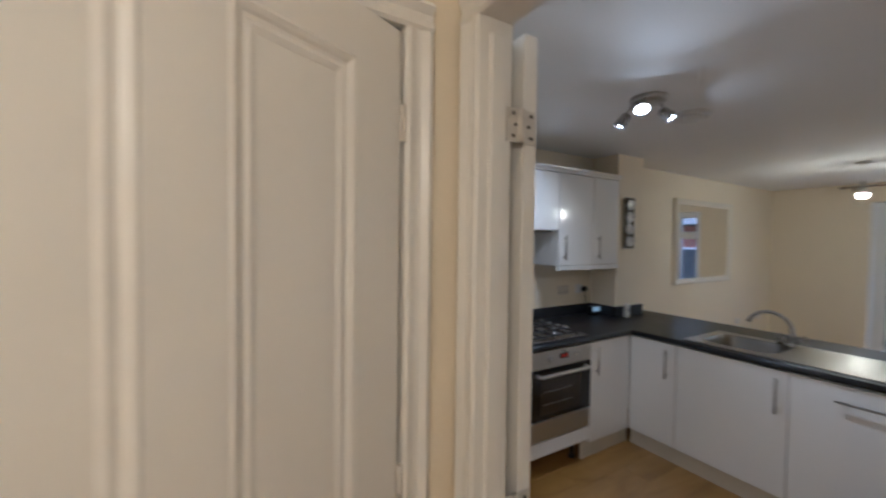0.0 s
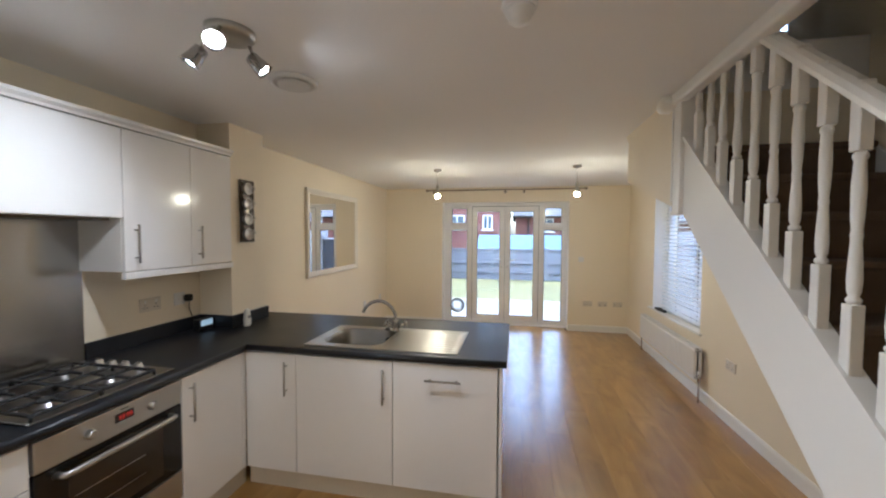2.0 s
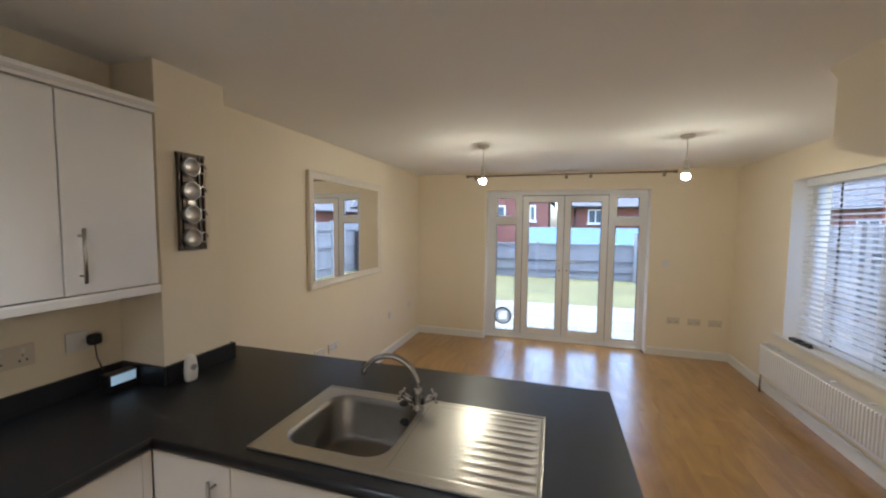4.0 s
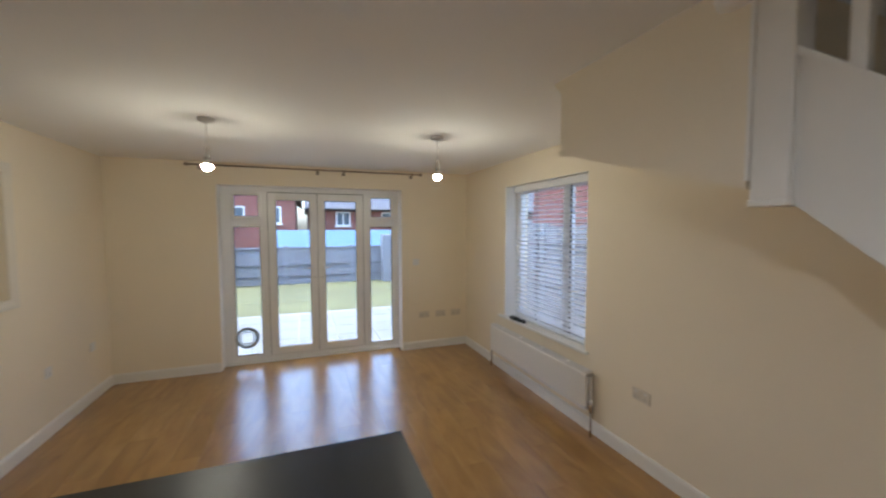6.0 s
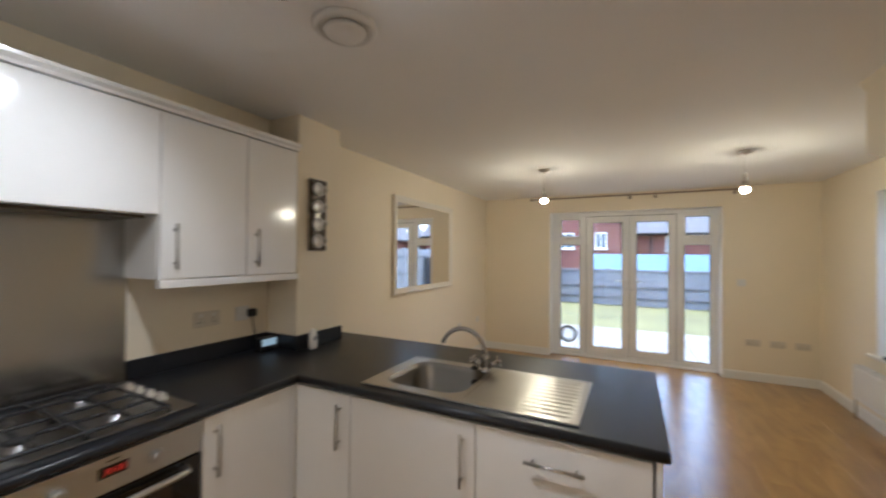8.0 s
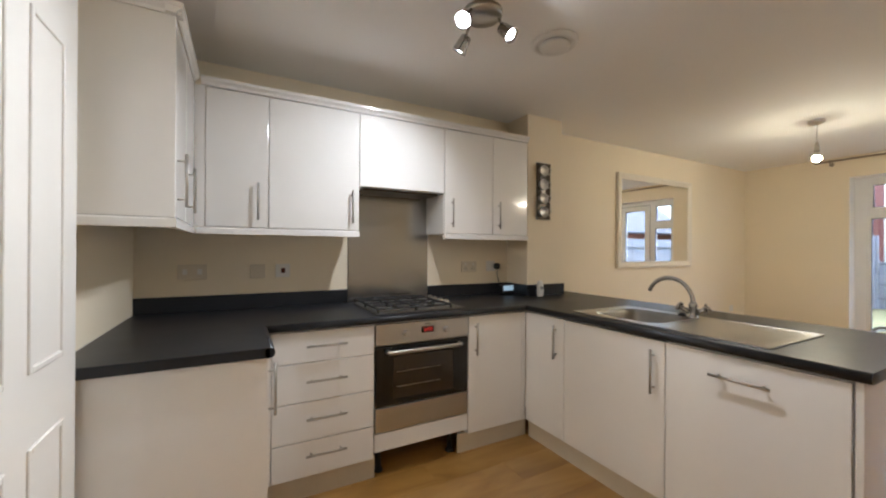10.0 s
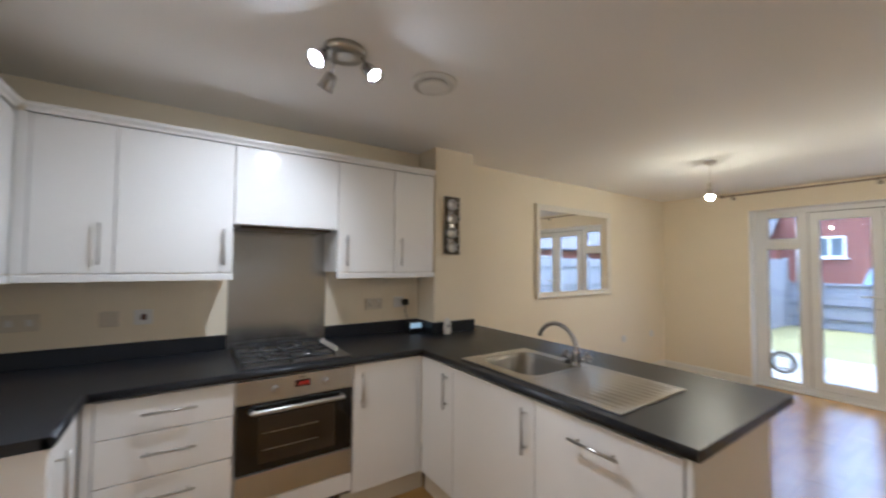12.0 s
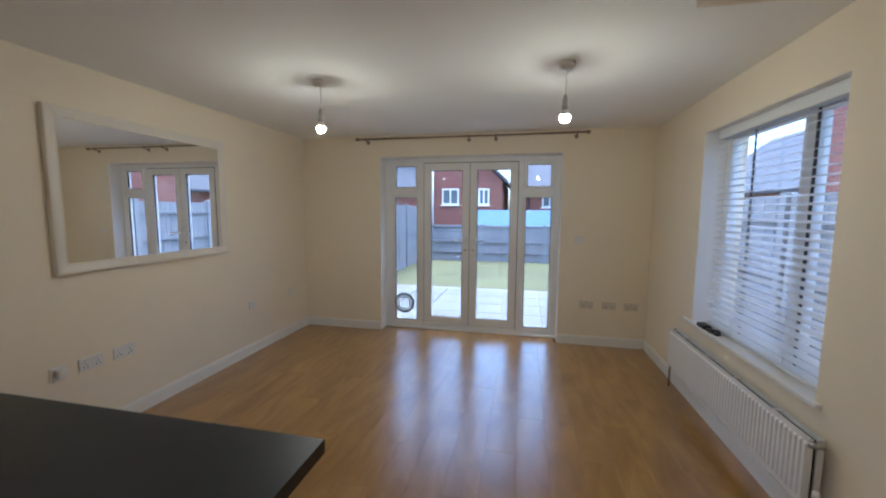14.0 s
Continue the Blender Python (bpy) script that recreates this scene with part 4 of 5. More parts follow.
def front(parent, name, x0, x1, y0, y1, z0, z1):
    return part(name, bm_box(x0, x1, y0, y1, z0, z1, bevel=0.0022), UNIT, parent)

# left run: one cupboard with its end panel to the room
t = thing("base_cabinet", 1.0, 1.6, 0, "white gloss base cupboard with a plain end panel", "cabinet", "kitchen base units")
part("body", bm_box(XL + 0.001, LF - 0.02, 1.424, 1.842, 0.12, 0.868), CARCASS, t)
part("end_panel", bm_box(XL + 0.001, LF - 0.001, 1.405, 1.4235, 0.0, 0.8695, bevel=0.001), UNIT, t)
d = front(t, "door", LF - 0.019, LF, 1.425, 1.80, 0.122, 0.862)
bar_handle(d, (LF, 1.49, 0.82), (LF, 1.49, 0.61), (0.03, 0, 0))
part("plinth", bm_box(LF - 0.045, LF - 0.03, 1.424, 1.87, 0.0, 0.12), PLINTH, t)

# drawers
t = thing("drawer_unit", 1.6, 2.15, 0, "white gloss unit of four drawers", "drawer unit", "kitchen base units")
part("body", bm_box(1.302, 1.858, BF + 0.02, YM - 0.001, 0.12, 0.868), CARCASS, t)
part("corner_post", bm_box(1.302, 1.338, BF + 0.001, BF + 0.0195, 0.12, 0.866, bevel=0.001), UNIT, t)
for z0, z1, hz in ((0.705, 0.862, 0.79), (0.505, 0.701, 0.612), (0.305, 0.501, 0.42), (0.122, 0.301, 0.235)):
    d = front(t, "drawer_front", 1.341, 1.858, BF, BF + 0.019, z0, z1)
    bar_handle(d, (1.50, BF, hz), (1.705, BF, hz), (0, -0.03, 0))
part("plinth", bm_box(1.256, 1.875, BF + 0.03, BF + 0.045, 0.0, 0.12), PLINTH, t)

# oven
OX0, OX1 = 1.862, 2.474
t = thing("built_in_oven", (OX0 + OX1) / 2, BF, 0, "stainless steel built-in oven with black glass door", "oven")
part("housing", bm_box(OX0, OX1, BF + 0.022, YM - 0.03, 0.16, 0.868), CARCASS, t)
cp = part("control_panel", bm_box(OX0 + 0.006, OX1 - 0.006, BF - 0.006, BF + 0.02, 0.745, 0.862, bevel=0.003), STEEL, t)
for x in (OX0 + 0.185, OX1 - 0.165):
    k = part("knob", bm_lathe([(0.019, 0.0), (0.019, 0.012), (0.016, 0.024), (0.013, 0.026)], segs=20, m=Matrix.Translation((x, BF - 0.006, 0.803)) @ Euler((math.pi / 2, 0, 0)).to_matrix().to_4x4(), bm=bmesh.new()), STEEL, cp)
ds = part("display", bm_box(OX0 + 0.283, OX0 + 0.363, BF - 0.008, BF - 0.0055, 0.795, 0.832), OVENGLASS, cp, "black clock display with red digits")
for j, x in enumerate((0.300, 0.314, 0.332, 0.346)):
    b = None
    for z in (0.806, 0.8135, 0.821):
        b = bm_box(OX0 + x, OX0 + x + 0.007, BF - 0.009, BF - 0.0082, z - 0.0012, z + 0.0012, bm=b)
    bm_box(OX0 + x + 0.0062, OX0 + x + 0.0082, BF - 0.009, BF - 0.0082, 0.806, 0.821, bm=b)
    part("digit", b, REDLED, ds, "glowing red digit")
part("maker_mark", bm_box(OX0 + 0.305, OX0 + 0.34, BF - 0.0068, BF - 0.0055, 0.843, 0.848), DARKMETAL, cp)
dr = part("oven_door", bm_box(OX0 + 0.006, OX1 - 0.006, BF - 0.004, BF + 0.02, 0.40, 0.738, bevel=0.003), OVENGLASS, t, "black glass oven door")
part("oven_window", bm_box(OX0 + 0.11, OX1 - 0.11, BF - 0.0052, BF - 0.0035, 0.435, 0.672, bevel=0.0005), OVENWIN, dr)
for z in (0.50, 0.585):
    part("shelf_wire", bm_box(OX0 + 0.13, OX1 - 0.2, BF - 0.006, BF - 0.005, z, z + 0.004), NICKEL, dr)
hb = bm_tube([(OX0 + 0.07, BF - 0.004, 0.708), (OX0 + 0.075, BF - 0.04, 0.708), (OX0 + 0.10, BF - 0.046, 0.708), (OX1 - 0.10, BF - 0.046, 0.708), (OX1 - 0.075, BF - 0.04, 0.708), (OX1 - 0.07, BF - 0.004, 0.708)], 0.012)
part("handle", hb, STEEL, dr, "steel oven door handle")
part("lower_panel", bm_box(OX0 + 0.006, OX1 - 0.006, BF - 0.004, BF + 0.02, 0.258, 0.393, bevel=0.003), STEEL, t)
part("filler_panel", bm_box(OX0 + 0.002, OX1 - 0.002, BF, BF + 0.019, 0.152, 0.252, bevel=0.0015), UNIT, t, "white filler panel below the oven")
for x in (1.915, 2.39):
    for yy in (1.93, 2.38):
        lg = bm_cyl((x, yy, 0.0), (x, yy, 0.016), 0.028, 0.024, segs=14)
        bm_cyl((x, yy, 0.016), (x, yy, 0.16), 0.017, segs=14, bm=lg)
        part("leg", lg, BLACK, t)
part("void_back", bm_box(OX0, OX1, YM - 0.06, YM - 0.04, 0.001, 0.16), PLINTH, t)

# cupboard between oven and corner
t = thing("base_cabinet", 2.7, 2.15, 0, "white gloss corner base cupboard beside the oven", "cabinet", "kitchen base units")
part("body", bm_box(2.476, 2.918, BF + 0.02, YM - 0.001, 0.12, 0.868), CARCASS, t)
d = front(t, "door", 2.478, 2.905, BF, BF + 0.019, 0.122, 0.862)
bar_handle(d, (2.525, BF, 0.825), (2.525, BF, 0.62), (0, -0.03, 0))
part("corner_post", bm_box(2.907, PF - 0.002, BF - 0.0, BF + 0.019, 0.122, 0.862, bevel=0.001), UNIT, t)
part("plinth", bm_box(2.42, 2.968, BF + 0.03, BF + 0.045, 0.0, 0.12), PLINTH, t)

# peninsula units
def pen_unit(y0, y1, label, handle, name="base_cabinet"):
    t = thing(name, 3.2, (y0 + y1) / 2, 0, label, "dishwasher" if name == "dishwasher" else "cabinet", "kitchen base units")
    part("body", bm_box(PF + 0.02, 3.555, y0 + 0.001, y1 - 0.001, 0.12, 0.70 if y0 > 0.8 and y1 < 1.6 else 0.868), CARCASS, t)
    d = front(t, "door", PF, PF + 0.019, y0 + G, y1 - G, 0.122, 0.862)
    bar_handle(d, *handle, (-0.03, 0, 0))
    part("plinth", bm_box(PF + 0.03, PF + 0.045, y0, min(y1, 1.87), 0.0, 0.12), PLINTH, t)
    return t
pen_unit(1.493, 1.842, "white gloss corner cupboard of the peninsula", ((PF, 1.555, 0.82), (PF, 1.555, 0.612)))
pen_unit(0.872, 1.493, "white gloss cupboard below the sink", ((PF, 0.925, 0.82), (PF, 0.925, 0.612)))
pen_unit(0.262, 0.872, "integrated dishwasher behind a white gloss front", ((PF, 0.468, 0.777), (PF, 0.675, 0.777)), "dishwasher")
t = thing("peninsula_panels", 3.56, 1.2, 0, "white end and back panels of the peninsula", "panel")
part("end_panel", bm_box(PF - 0.0, 3.612, 0.2365, 0.256, 0.0, 0.8695, bevel=0.001), UNIT, t)
part("back_panel", bm_box(3.594, 3.612, 0.2565, YM - 0.001 - 0.27, 0.0, 0.8695, bevel=0.001), UNIT, t)

# worktop: one continuous charcoal top with rounded front edges
TH = 0.038
t = thing("worktop", 2.2, 2.0, WT - TH, "charcoal laminate worktop running round the kitchen", "worktop")
E = TH / 2
BOWL = (3.045, 3.445, 0.985, 1.405)
def nose(b, p0, p1):
    """A half-round front edge."""
    return bm_cyl(p0, p1, E, segs=20, bm=b)
zc = WT - E
wb = bm_box(XL + 0.001, 1.322 - E, 1.385, 1.82 + E, WT - TH, WT)
part("left_length", nose(wb, (1.322 - E, 1.385, zc), (1.322 - E, 1.82 + E, zc)), WORKTOP, t)
wb = bm_box(XL + 0.001, 2.92 + E, 1.82 + E, YM - 0.001, WT - TH, WT)
part("back_length", nose(wb, (1.322 - E, 1.82 + E, zc), (2.92 + E, 1.82 + E, zc)), WORKTOP, t)
wb = None
for x0, x1, y0, y1 in (
        (2.92 + E, 3.27, 2.1, YM - 0.001), (3.27, 3.645, 2.1, 2.209), (3.645, 3.84, 2.1, YM - 0.001),
        (2.92 + E, BOWL[0], 0.216, 2.1), (BOWL[1], 3.84, 0.216, 2.1), (BOWL[0], BOWL[1], 0.216, BOWL[2]), (BOWL[0], BOWL[1], BOWL[3], 2.1)):
    wb = bm_box(x0, x1, y0, y1, WT - TH, WT, bm=wb)
part("peninsula_length", nose(wb, (2.92 + E, 0.216, zc), (2.92 + E, 1.82 + E, zc)), WORKTOP, t)
ub = bm_box(XL + 0.001, 1.866, YM - 0.019, YM - 0.001, WT + 0.0005, 1.002, bevel=0.003)
part("upstand", ub, WORKTOP, t)
ub = bm_box(2.49, 3.252, YM - 0.019, YM - 0.001, WT + 0.0005, 1.002, bevel=0.003)
part("upstand", ub, WORKTOP, t)
ub = bm_box(3.252, 3.269, 2.192, YM - 0.001, WT + 0.0005, 1.002, bevel=0.003)
part("upstand", ub, WORKTOP, t)
ub = bm_box(3.27, 3.645, 2.191, 2.2095, WT + 0.0005, 1.002, bevel=0.003)
part("upstand", ub, WORKTOP, t)
part("upstand", bm_box(3.6455, 3.663, 2.191, YM - 0.002, WT + 0.0005, 1.002, bevel=0.003), WORKTOP, t)

# splashback
solid("splashback", bm_box(1.868, 2.488, YM - 0.012, YM - 0.001, WT + 0.001, 1.70, bevel=0.001), material("polished_splashback_steel", (0.44, 0.435, 0.42), 0.24, 1.0, vary=0.03, scale=2, grain=60, bump=0.012, stretch=(12, 12, 0.3)), "brushed stainless steel splashback behind the hob", "splashback")

# wall units
WF, WZA, WZB = 2.170, 1.400, 2.147
def wall_unit(x0, x1, z0, hx, label, seam=True, group="kitchen wall units"):
    t = thing("wall_cabinet", (x0 + x1) / 2, YM, z0, label, "wall cabinet", group)
    part("body", bm_box(x0 + 0.0005, x1 - 0.0005, WF + 0.02, YM - 0.001, z0, WZB), CARCASS, t)
    d = front(t, "door", x0 + G, x1 - G, WF, WF + 0.019, z0 + 0.003, WZB - 0.006)
    if hx:
        bar_handle(d, (hx, WF, z0 + 0.045), (hx, WF, z0 + 0.25), (0, -0.03, 0))
    return t
wall_unit(1.035, 1.342, WZA, 1.288, "white gloss wall cupboard by the corner")
wall_unit(1.342, 1.864, WZA, 1.815, "wide white gloss wall cupboard")
t = wall_unit(1.864, 2.475, 1.682, None, "white gloss cooker hood housing", group="kitchen wall units")
part("hood_underside", bm_box(1.90, 2.44, 2.21, YM - 0.03, 1.668, 1.6815, bevel=0.002), DARKMETAL, t, "grey cooker hood filter underside")
wall_unit(2.475, 2.892, WZA, 2.533, "white gloss wall cupboard beside the hood")
wall_unit(2.892, 3.232, WZA, 2.943, "narrow white gloss wall cupboard by the pillar")
LWX = 0.986
t = thing("wall_cabinet", XL, 1.85, WZA, "white gloss wall cupboard with a plain end panel", "wall cabinet", "kitchen wall units")
part("body", bm_box(XL + 0.001, LWX - 0.02, 1.5405, YM - 0.001, WZA, WZB), CARCASS, t)
part("end_panel", bm_box(XL + 0.001, LWX, 1.522, 1.540, WZA - 0.0, WZB, bevel=0.001), UNIT, t)
for y0, y1, hy in ((1.541, 1.842, 1.585), (1.842, 2.165, 1.89)):
    d = front(t, "door", LWX - 0.019, LWX, y0 + G, y1 - G, WZA + 0.003, WZB - 0.006)
    bar_handle(d, (LWX, hy, WZA + 0.045), (LWX, hy, WZA + 0.25), (0.03, 0, 0))
part("corner_post", bm_box(LWX, 1.034, WF + 0.001, WF + 0.019, WZA, WZB - 0.002, bevel=0.001), UNIT, t)
# cornice and pelmet round the wall units
def run_profile(name, prof, z, label, gaps):
    t = thing(name, 2.0, WF, z, label, name)
    for kind, a, b2 in gaps:
        if kind == "back":
            part("length", bm_prism([(WF - u, z + v) for u, v in prof], "x", a, b2), UNIT, t)
        elif kind == "left":
            part("length", bm_prism([(LWX + u, z + v) for u, v in prof], "y", a, b2), UNIT, t)
        else:
            part("return", bm_prism([(1.522 - u, z + v) for u, v in prof], "x", a, b2), UNIT, t)
cor = [(-0.03, 0.0), (0.004, 0.0), (0.008, 0.012), (0.024, 0.026), (0.026, 0.040), (-0.03, 0.040)]
pel = [(-0.022, 0.0), (0.002, 0.0), (0.006, -0.008), (0.006, -0.036), (-0.022, -0.036)]
run_profile("cornice", cor, WZB + 0.001, "white gloss cornice on top of wall units", [("back", LWX + 0.03, 3.235), ("left", 1.50, 2.166), ("end", XL + 0.002, LWX + 0.02)])
run_profile("pelmet", pel, WZA - 0.002, "white gloss light pelmet below the wall units", [("back", LWX + 0.01, 1.864), ("back", 2.475, 3.235), ("left", 1.515, 2.166), ("end", XL + 0.002, LWX)])
for x in (1.30, 2.80):
    t = thing("under_unit_light", x, 2.35, WZA - 0.02, "slim metal light fitting below the wall unit", "light fitting", "under-unit lights")
    part("casing", bm_box(x - 0.1, x + 0.1, 2.30, 2.36, WZA - 0.021, WZA - 0.001, bevel=0.003), NICKEL, t)

# hob
HX0_, HX1_, HY0_, HY1_ = 1.880, 2.470, 1.875, 2.395
t = thing("gas_hob", 2.175, 2.13, WT, "stainless steel four-burner gas hob with black pan supports", "hob")
part("hob_plate", bm_box(HX0_, HX1_, HY0_, HY1_, WT + 0.001, WT + 0.010, bevel=0.004), HOBSTEEL, t)
for cx, cy, r in ((2.012, 2.00, 0.032), (2.012, 2.27, 0.042), (2.255, 2.27, 0.034), (2.255, 2.00, 0.024)):
    bn = part("burner", bm_lathe([(r + 0.018, 0.0), (r + 0.016, 0.006), (r + 0.004, 0.008), (r + 0.002, 0.018), (r - 0.004, 0.020)], segs=24, m=Matrix.Translation((cx, cy, WT + 0.010)), bm=bmesh.new()), HOBSTEEL, t)
    part("burner_cap", bm_lathe([(r, 0.0), (r, 0.006), (r - 0.008, 0.010)], segs=24, m=Matrix.Translation((cx, cy, WT + 0.030)), bm=bmesh.new()), IRON, bn)
for gx0, gx1 in ((1.895, 2.130), (2.138, 2.372)):
    gb = None
    zt = WT + 0.040
    for x in (gx0, gx1):
        gb = bm_box(x - 0.0075, x + 0.0075, 1.888, 2.383, zt - 0.012, zt - 0.001, bevel=0.003, bm=gb, segments=1)
    for yy in (1.888, 2.135, 2.383):
        gb = bm_box(gx0, gx1, yy - 0.0075, yy + 0.0075, zt - 0.013, zt - 0.002, bevel=0.003, bm=gb, segments=1)
    for yy in (2.00, 2.27):
        cx = (gx0 + gx1) / 2
        for x0, x1 in ((gx0, cx - 0.03), (cx + 0.03, gx1)):
            gb = bm_box(x0, x1, yy - 0.005, yy + 0.005, zt - 0.008, zt + 0.004, bevel=0.002, bm=gb, segments=1)
        for y0, y1 in ((yy - 0.11, yy - 0.03), (yy + 0.03, yy + 0.11)):
            gb = bm_box(cx - 0.005, cx + 0.005, y0, y1, zt - 0.008, zt + 0.004, bevel=0.002, bm=gb, segments=1)
    for x in (gx0, gx1):
        for yy in (1.888, 2.135, 2.383):
            gb = bm_cyl((x, yy, WT + 0.010), (x, yy, zt - 0.008), 0.006, segs=8, bm=gb)
    part("pan_support", gb, IRON, t)
for k in range(4):
    yy = 2.04 + k * 0.082
    kb = part("knob", bm_lathe([(0.023, 0.0), (0.023, 0.006), (0.019, 0.010), (0.018, 0.026), (0.015, 0.029)], segs=18, m=Matrix.Translation((2.422, yy, WT + 0.010)), bm=bmesh.new()), SINK, t, "silver hob control knob")
    part("grip", bm_box(2.422 - 0.004, 2.422 + 0.004, yy - 0.015, yy + 0.015, WT + 0.037, WT + 0.045, bevel=0.002), SINK, kb)

# sink and tap
t = thing("sink", 3.24, 0.98, WT, "stainless steel inset sink with ribbed drainer", "sink")
SX0, SX1, SY0, SY1 = 2.982, 3.498, 0.494, 1.467
sbm = bmesh.new()
def rr(cx, cy, hx, hy, r, n=6):
    pts = []
    for qx, qy, a0 in ((1, 1, 0), (-1, 1, 90), (-1, -1, 180), (1, -1, 270)):
        for k in range(n + 1):
            a = radians(a0 + 90 * k / n)
            pts.append((cx + qx * (hx - r) + r * math.cos(a), cy + qy * (hy - r) + r * math.sin(a)))
    return pts
bx, by = (BOWL[0] + BOWL[1]) / 2, (BOWL[2] + BOWL[3]) / 2
# bowl: rounded walls down to a dished floor
levels = [(0.200, 0.210, 0.09, WT + 0.006), (0.195, 0.205, 0.09, WT + 0.001), (0.186, 0.196, 0.085, WT - 0.02), (0.172, 0.182, 0.08, WT - 0.155), (0.150, 0.160, 0.075, WT - 0.172), (0.03, 0.03, 0.029, WT - 0.178)]
rings = []
for hx, hy, r, z in levels:
    rings.append([sbm.verts.new((px, py, z)) for px, py in rr(bx, by, hx - 0.004, hy - 0.004, r)])
for a, b2 in zip(rings, rings[1:]):
    for k in range(len(a)):
        f = sbm.faces.new((a[k], a[(k + 1) % len(a)], b2[(k + 1) % len(a)], b2[k]))
        f.smooth = True
sbm.faces.new(rings[-1])
bmesh.ops.recalc_face_normals(sbm, faces=sbm.faces)
bmesh.ops.reverse_faces(sbm, faces=sbm.faces)
# bowl steel set darker than the deck, with its inside shade in the colour
bowl = part("bowl", sbm, material("shaded_steel_bowl", (0.27, 0.255, 0.23), 0.36, 1.0, vary=0.1, scale=6, grain=120, bump=0.02), t)
part("waste", bm_lathe([(0.04, 0.0), (0.038, 0.003), (0.022, 0.002), (0.018, -0.002)], segs=20, m=Matrix.Translation((bx, by, WT - 0.177)), bm=bmesh.new()), CHROME, bowl)
# deck round the bowl and over the drainer
db = bmesh.new()
outer = []
inner = []
n_in = len(rr(bx, by, 0.196, 0.206, 0.09))
inner = [db.verts.new((px, py, WT + 0.006)) for px, py in rr(bx, by, 0.196, 0.206, 0.09)]
dx0, dx1, dy0, dy1 = SX0 + 0.012, SX1 - 0.012, by - 0.232, SY1 - 0.012
def edge_of(px, py):
    ux, uy = px - bx, py - by
    s = min((dx1 - bx) / ux if ux > 1e-6 else 1e9, (dx0 - bx) / ux if ux < -1e-6 else 1e9, (dy1 - by) / uy if uy > 1e-6 else 1e9, (dy0 - by) / uy if uy < -1e-6 else 1e9)
    return bx + ux * s, by + uy * s
outer = [db.verts.new((*edge_of(v.co.x, v.co.y), WT + 0.006)) for v in inner]
for k in range(n_in):
    a, b2 = inner[k], inner[(k + 1) % n_in]
    c, d2 = outer[(k + 1) % n_in], outer[k]
    f = db.faces.new((a, b2, c, d2))
for (cx, cy) in ((dx0, dy0), (dx0, dy1), (dx1, dy0), (dx1, dy1)):
    best = None
    for k in range(n_in):
        p, q = outer[k].co, outer[(k + 1) % n_in].co
        on_x = lambda v: abs(v.x - cx) < 1e-4
        on_y = lambda v: abs(v.y - cy) < 1e-4
        if (on_x(p) and on_y(q) and not on_y(p)) or (on_y(p) and on_x(q) and not on_x(p)):
            best = k
    if best is not None:
        db.faces.new((outer[best], outer[(best + 1) % n_in], db.verts.new((cx, cy, WT + 0.006))))
# drainer with raised ribs
nx, ny = 110, 24
gx = [dx0 + (dx1 - dx0) * i / nx for i in range(nx + 1)]
gy = [SY0 + 0.012 + (dy0 - SY0 - 0.012) * j / ny for j in range(ny + 1)]
def rib(x, y):
    u = (x - (SX0 + 0.045)) / (SX1 - SX0 - 0.085)
    if u < 0 or u > 1 or y < SY0 + 0.035:
        return 0.0
    fade = min(1.0, (SY0 + 0.25 - y) / 0.12)
    if fade <= 0:
        return -0.0015
    return -0.0015 - 0.002 * fade + 0.0040 * fade * max(0.0, math.sin(2 * math.pi * 10 * u - 1.2))
grid = [[db.verts.new((x, yv, WT + 0.006 + rib(x, yv))) for x in gx] for yv in gy]
for j in range(ny):
    for i in range(nx):
        f = db.faces.new((grid[j][i], grid[j][i + 1], grid[j + 1][i + 1], grid[j + 1][i]))
        f.smooth = True
bmesh.ops.recalc_face_normals(db, faces=db.faces)
if sum(f.normal.z for f in db.faces) < 0:
    bmesh.ops.reverse_faces(db, faces=db.faces)
part("drainer_deck", db, SINK, t)
# rolled rim
rim = None
z0, z1 = WT + 0.0012, WT + 0.0085
for x0, x1, y0, y1 in ((SX0, SX0 + 0.014, SY0, SY1), (SX1 - 0.014, SX1, SY0, SY1), (SX0 + 0.014, SX1 - 0.014, SY0, SY0 + 0.014), (SX0 + 0.014, SX1 - 0.014, SY1 - 0.014, SY1)):
    rim = bm_box(x0, x1, y0, y1, z0, z1, bevel=0.003, bm=rim)
part("rim", rim, SINK, t)
b = bm_cyl((3.40, 1.06, WT - 0.06), (3.412, 1.06, WT - 0.055), 0.018, segs=16)
part("overflow", b, BLACK, t)

TX, TY = 3.408, 1.002
t = thing("mixer_tap", TX, TY, WT + 0.007, "chrome swan-neck mixer tap with two cross handles", "tap")
part("base", bm_lathe([(0.027, 0.0), (0.027, 0.006), (0.020, 0.012), (0.017, 0.03), (0.019, 0.055), (0.022, 0.07), (0.017, 0.085), (0.0125, 0.092)], segs=22, m=Matrix.Translation((TX, TY, WT + 0.006)), bm=bmesh.new()), CHROME, t)
ux, uy = -0.10, 0.995
sp = [(TX, TY, WT + 0.075)]
for k in range(19):
    a = radians(152) * k / 18
    r = 0.124 * (1 - math.cos(a))
    sp.append((TX + ux * r, TY + uy * r, WT + 0.088 + 0.132 * math.sin(a)))
sp.append((sp[-1][0] + ux * 0.002, sp[-1][1] + uy * 0.002, sp[-1][2] - 0.014))
part("spout", bm_tube(sp, 0.0115, segs=14), CHROME, t)
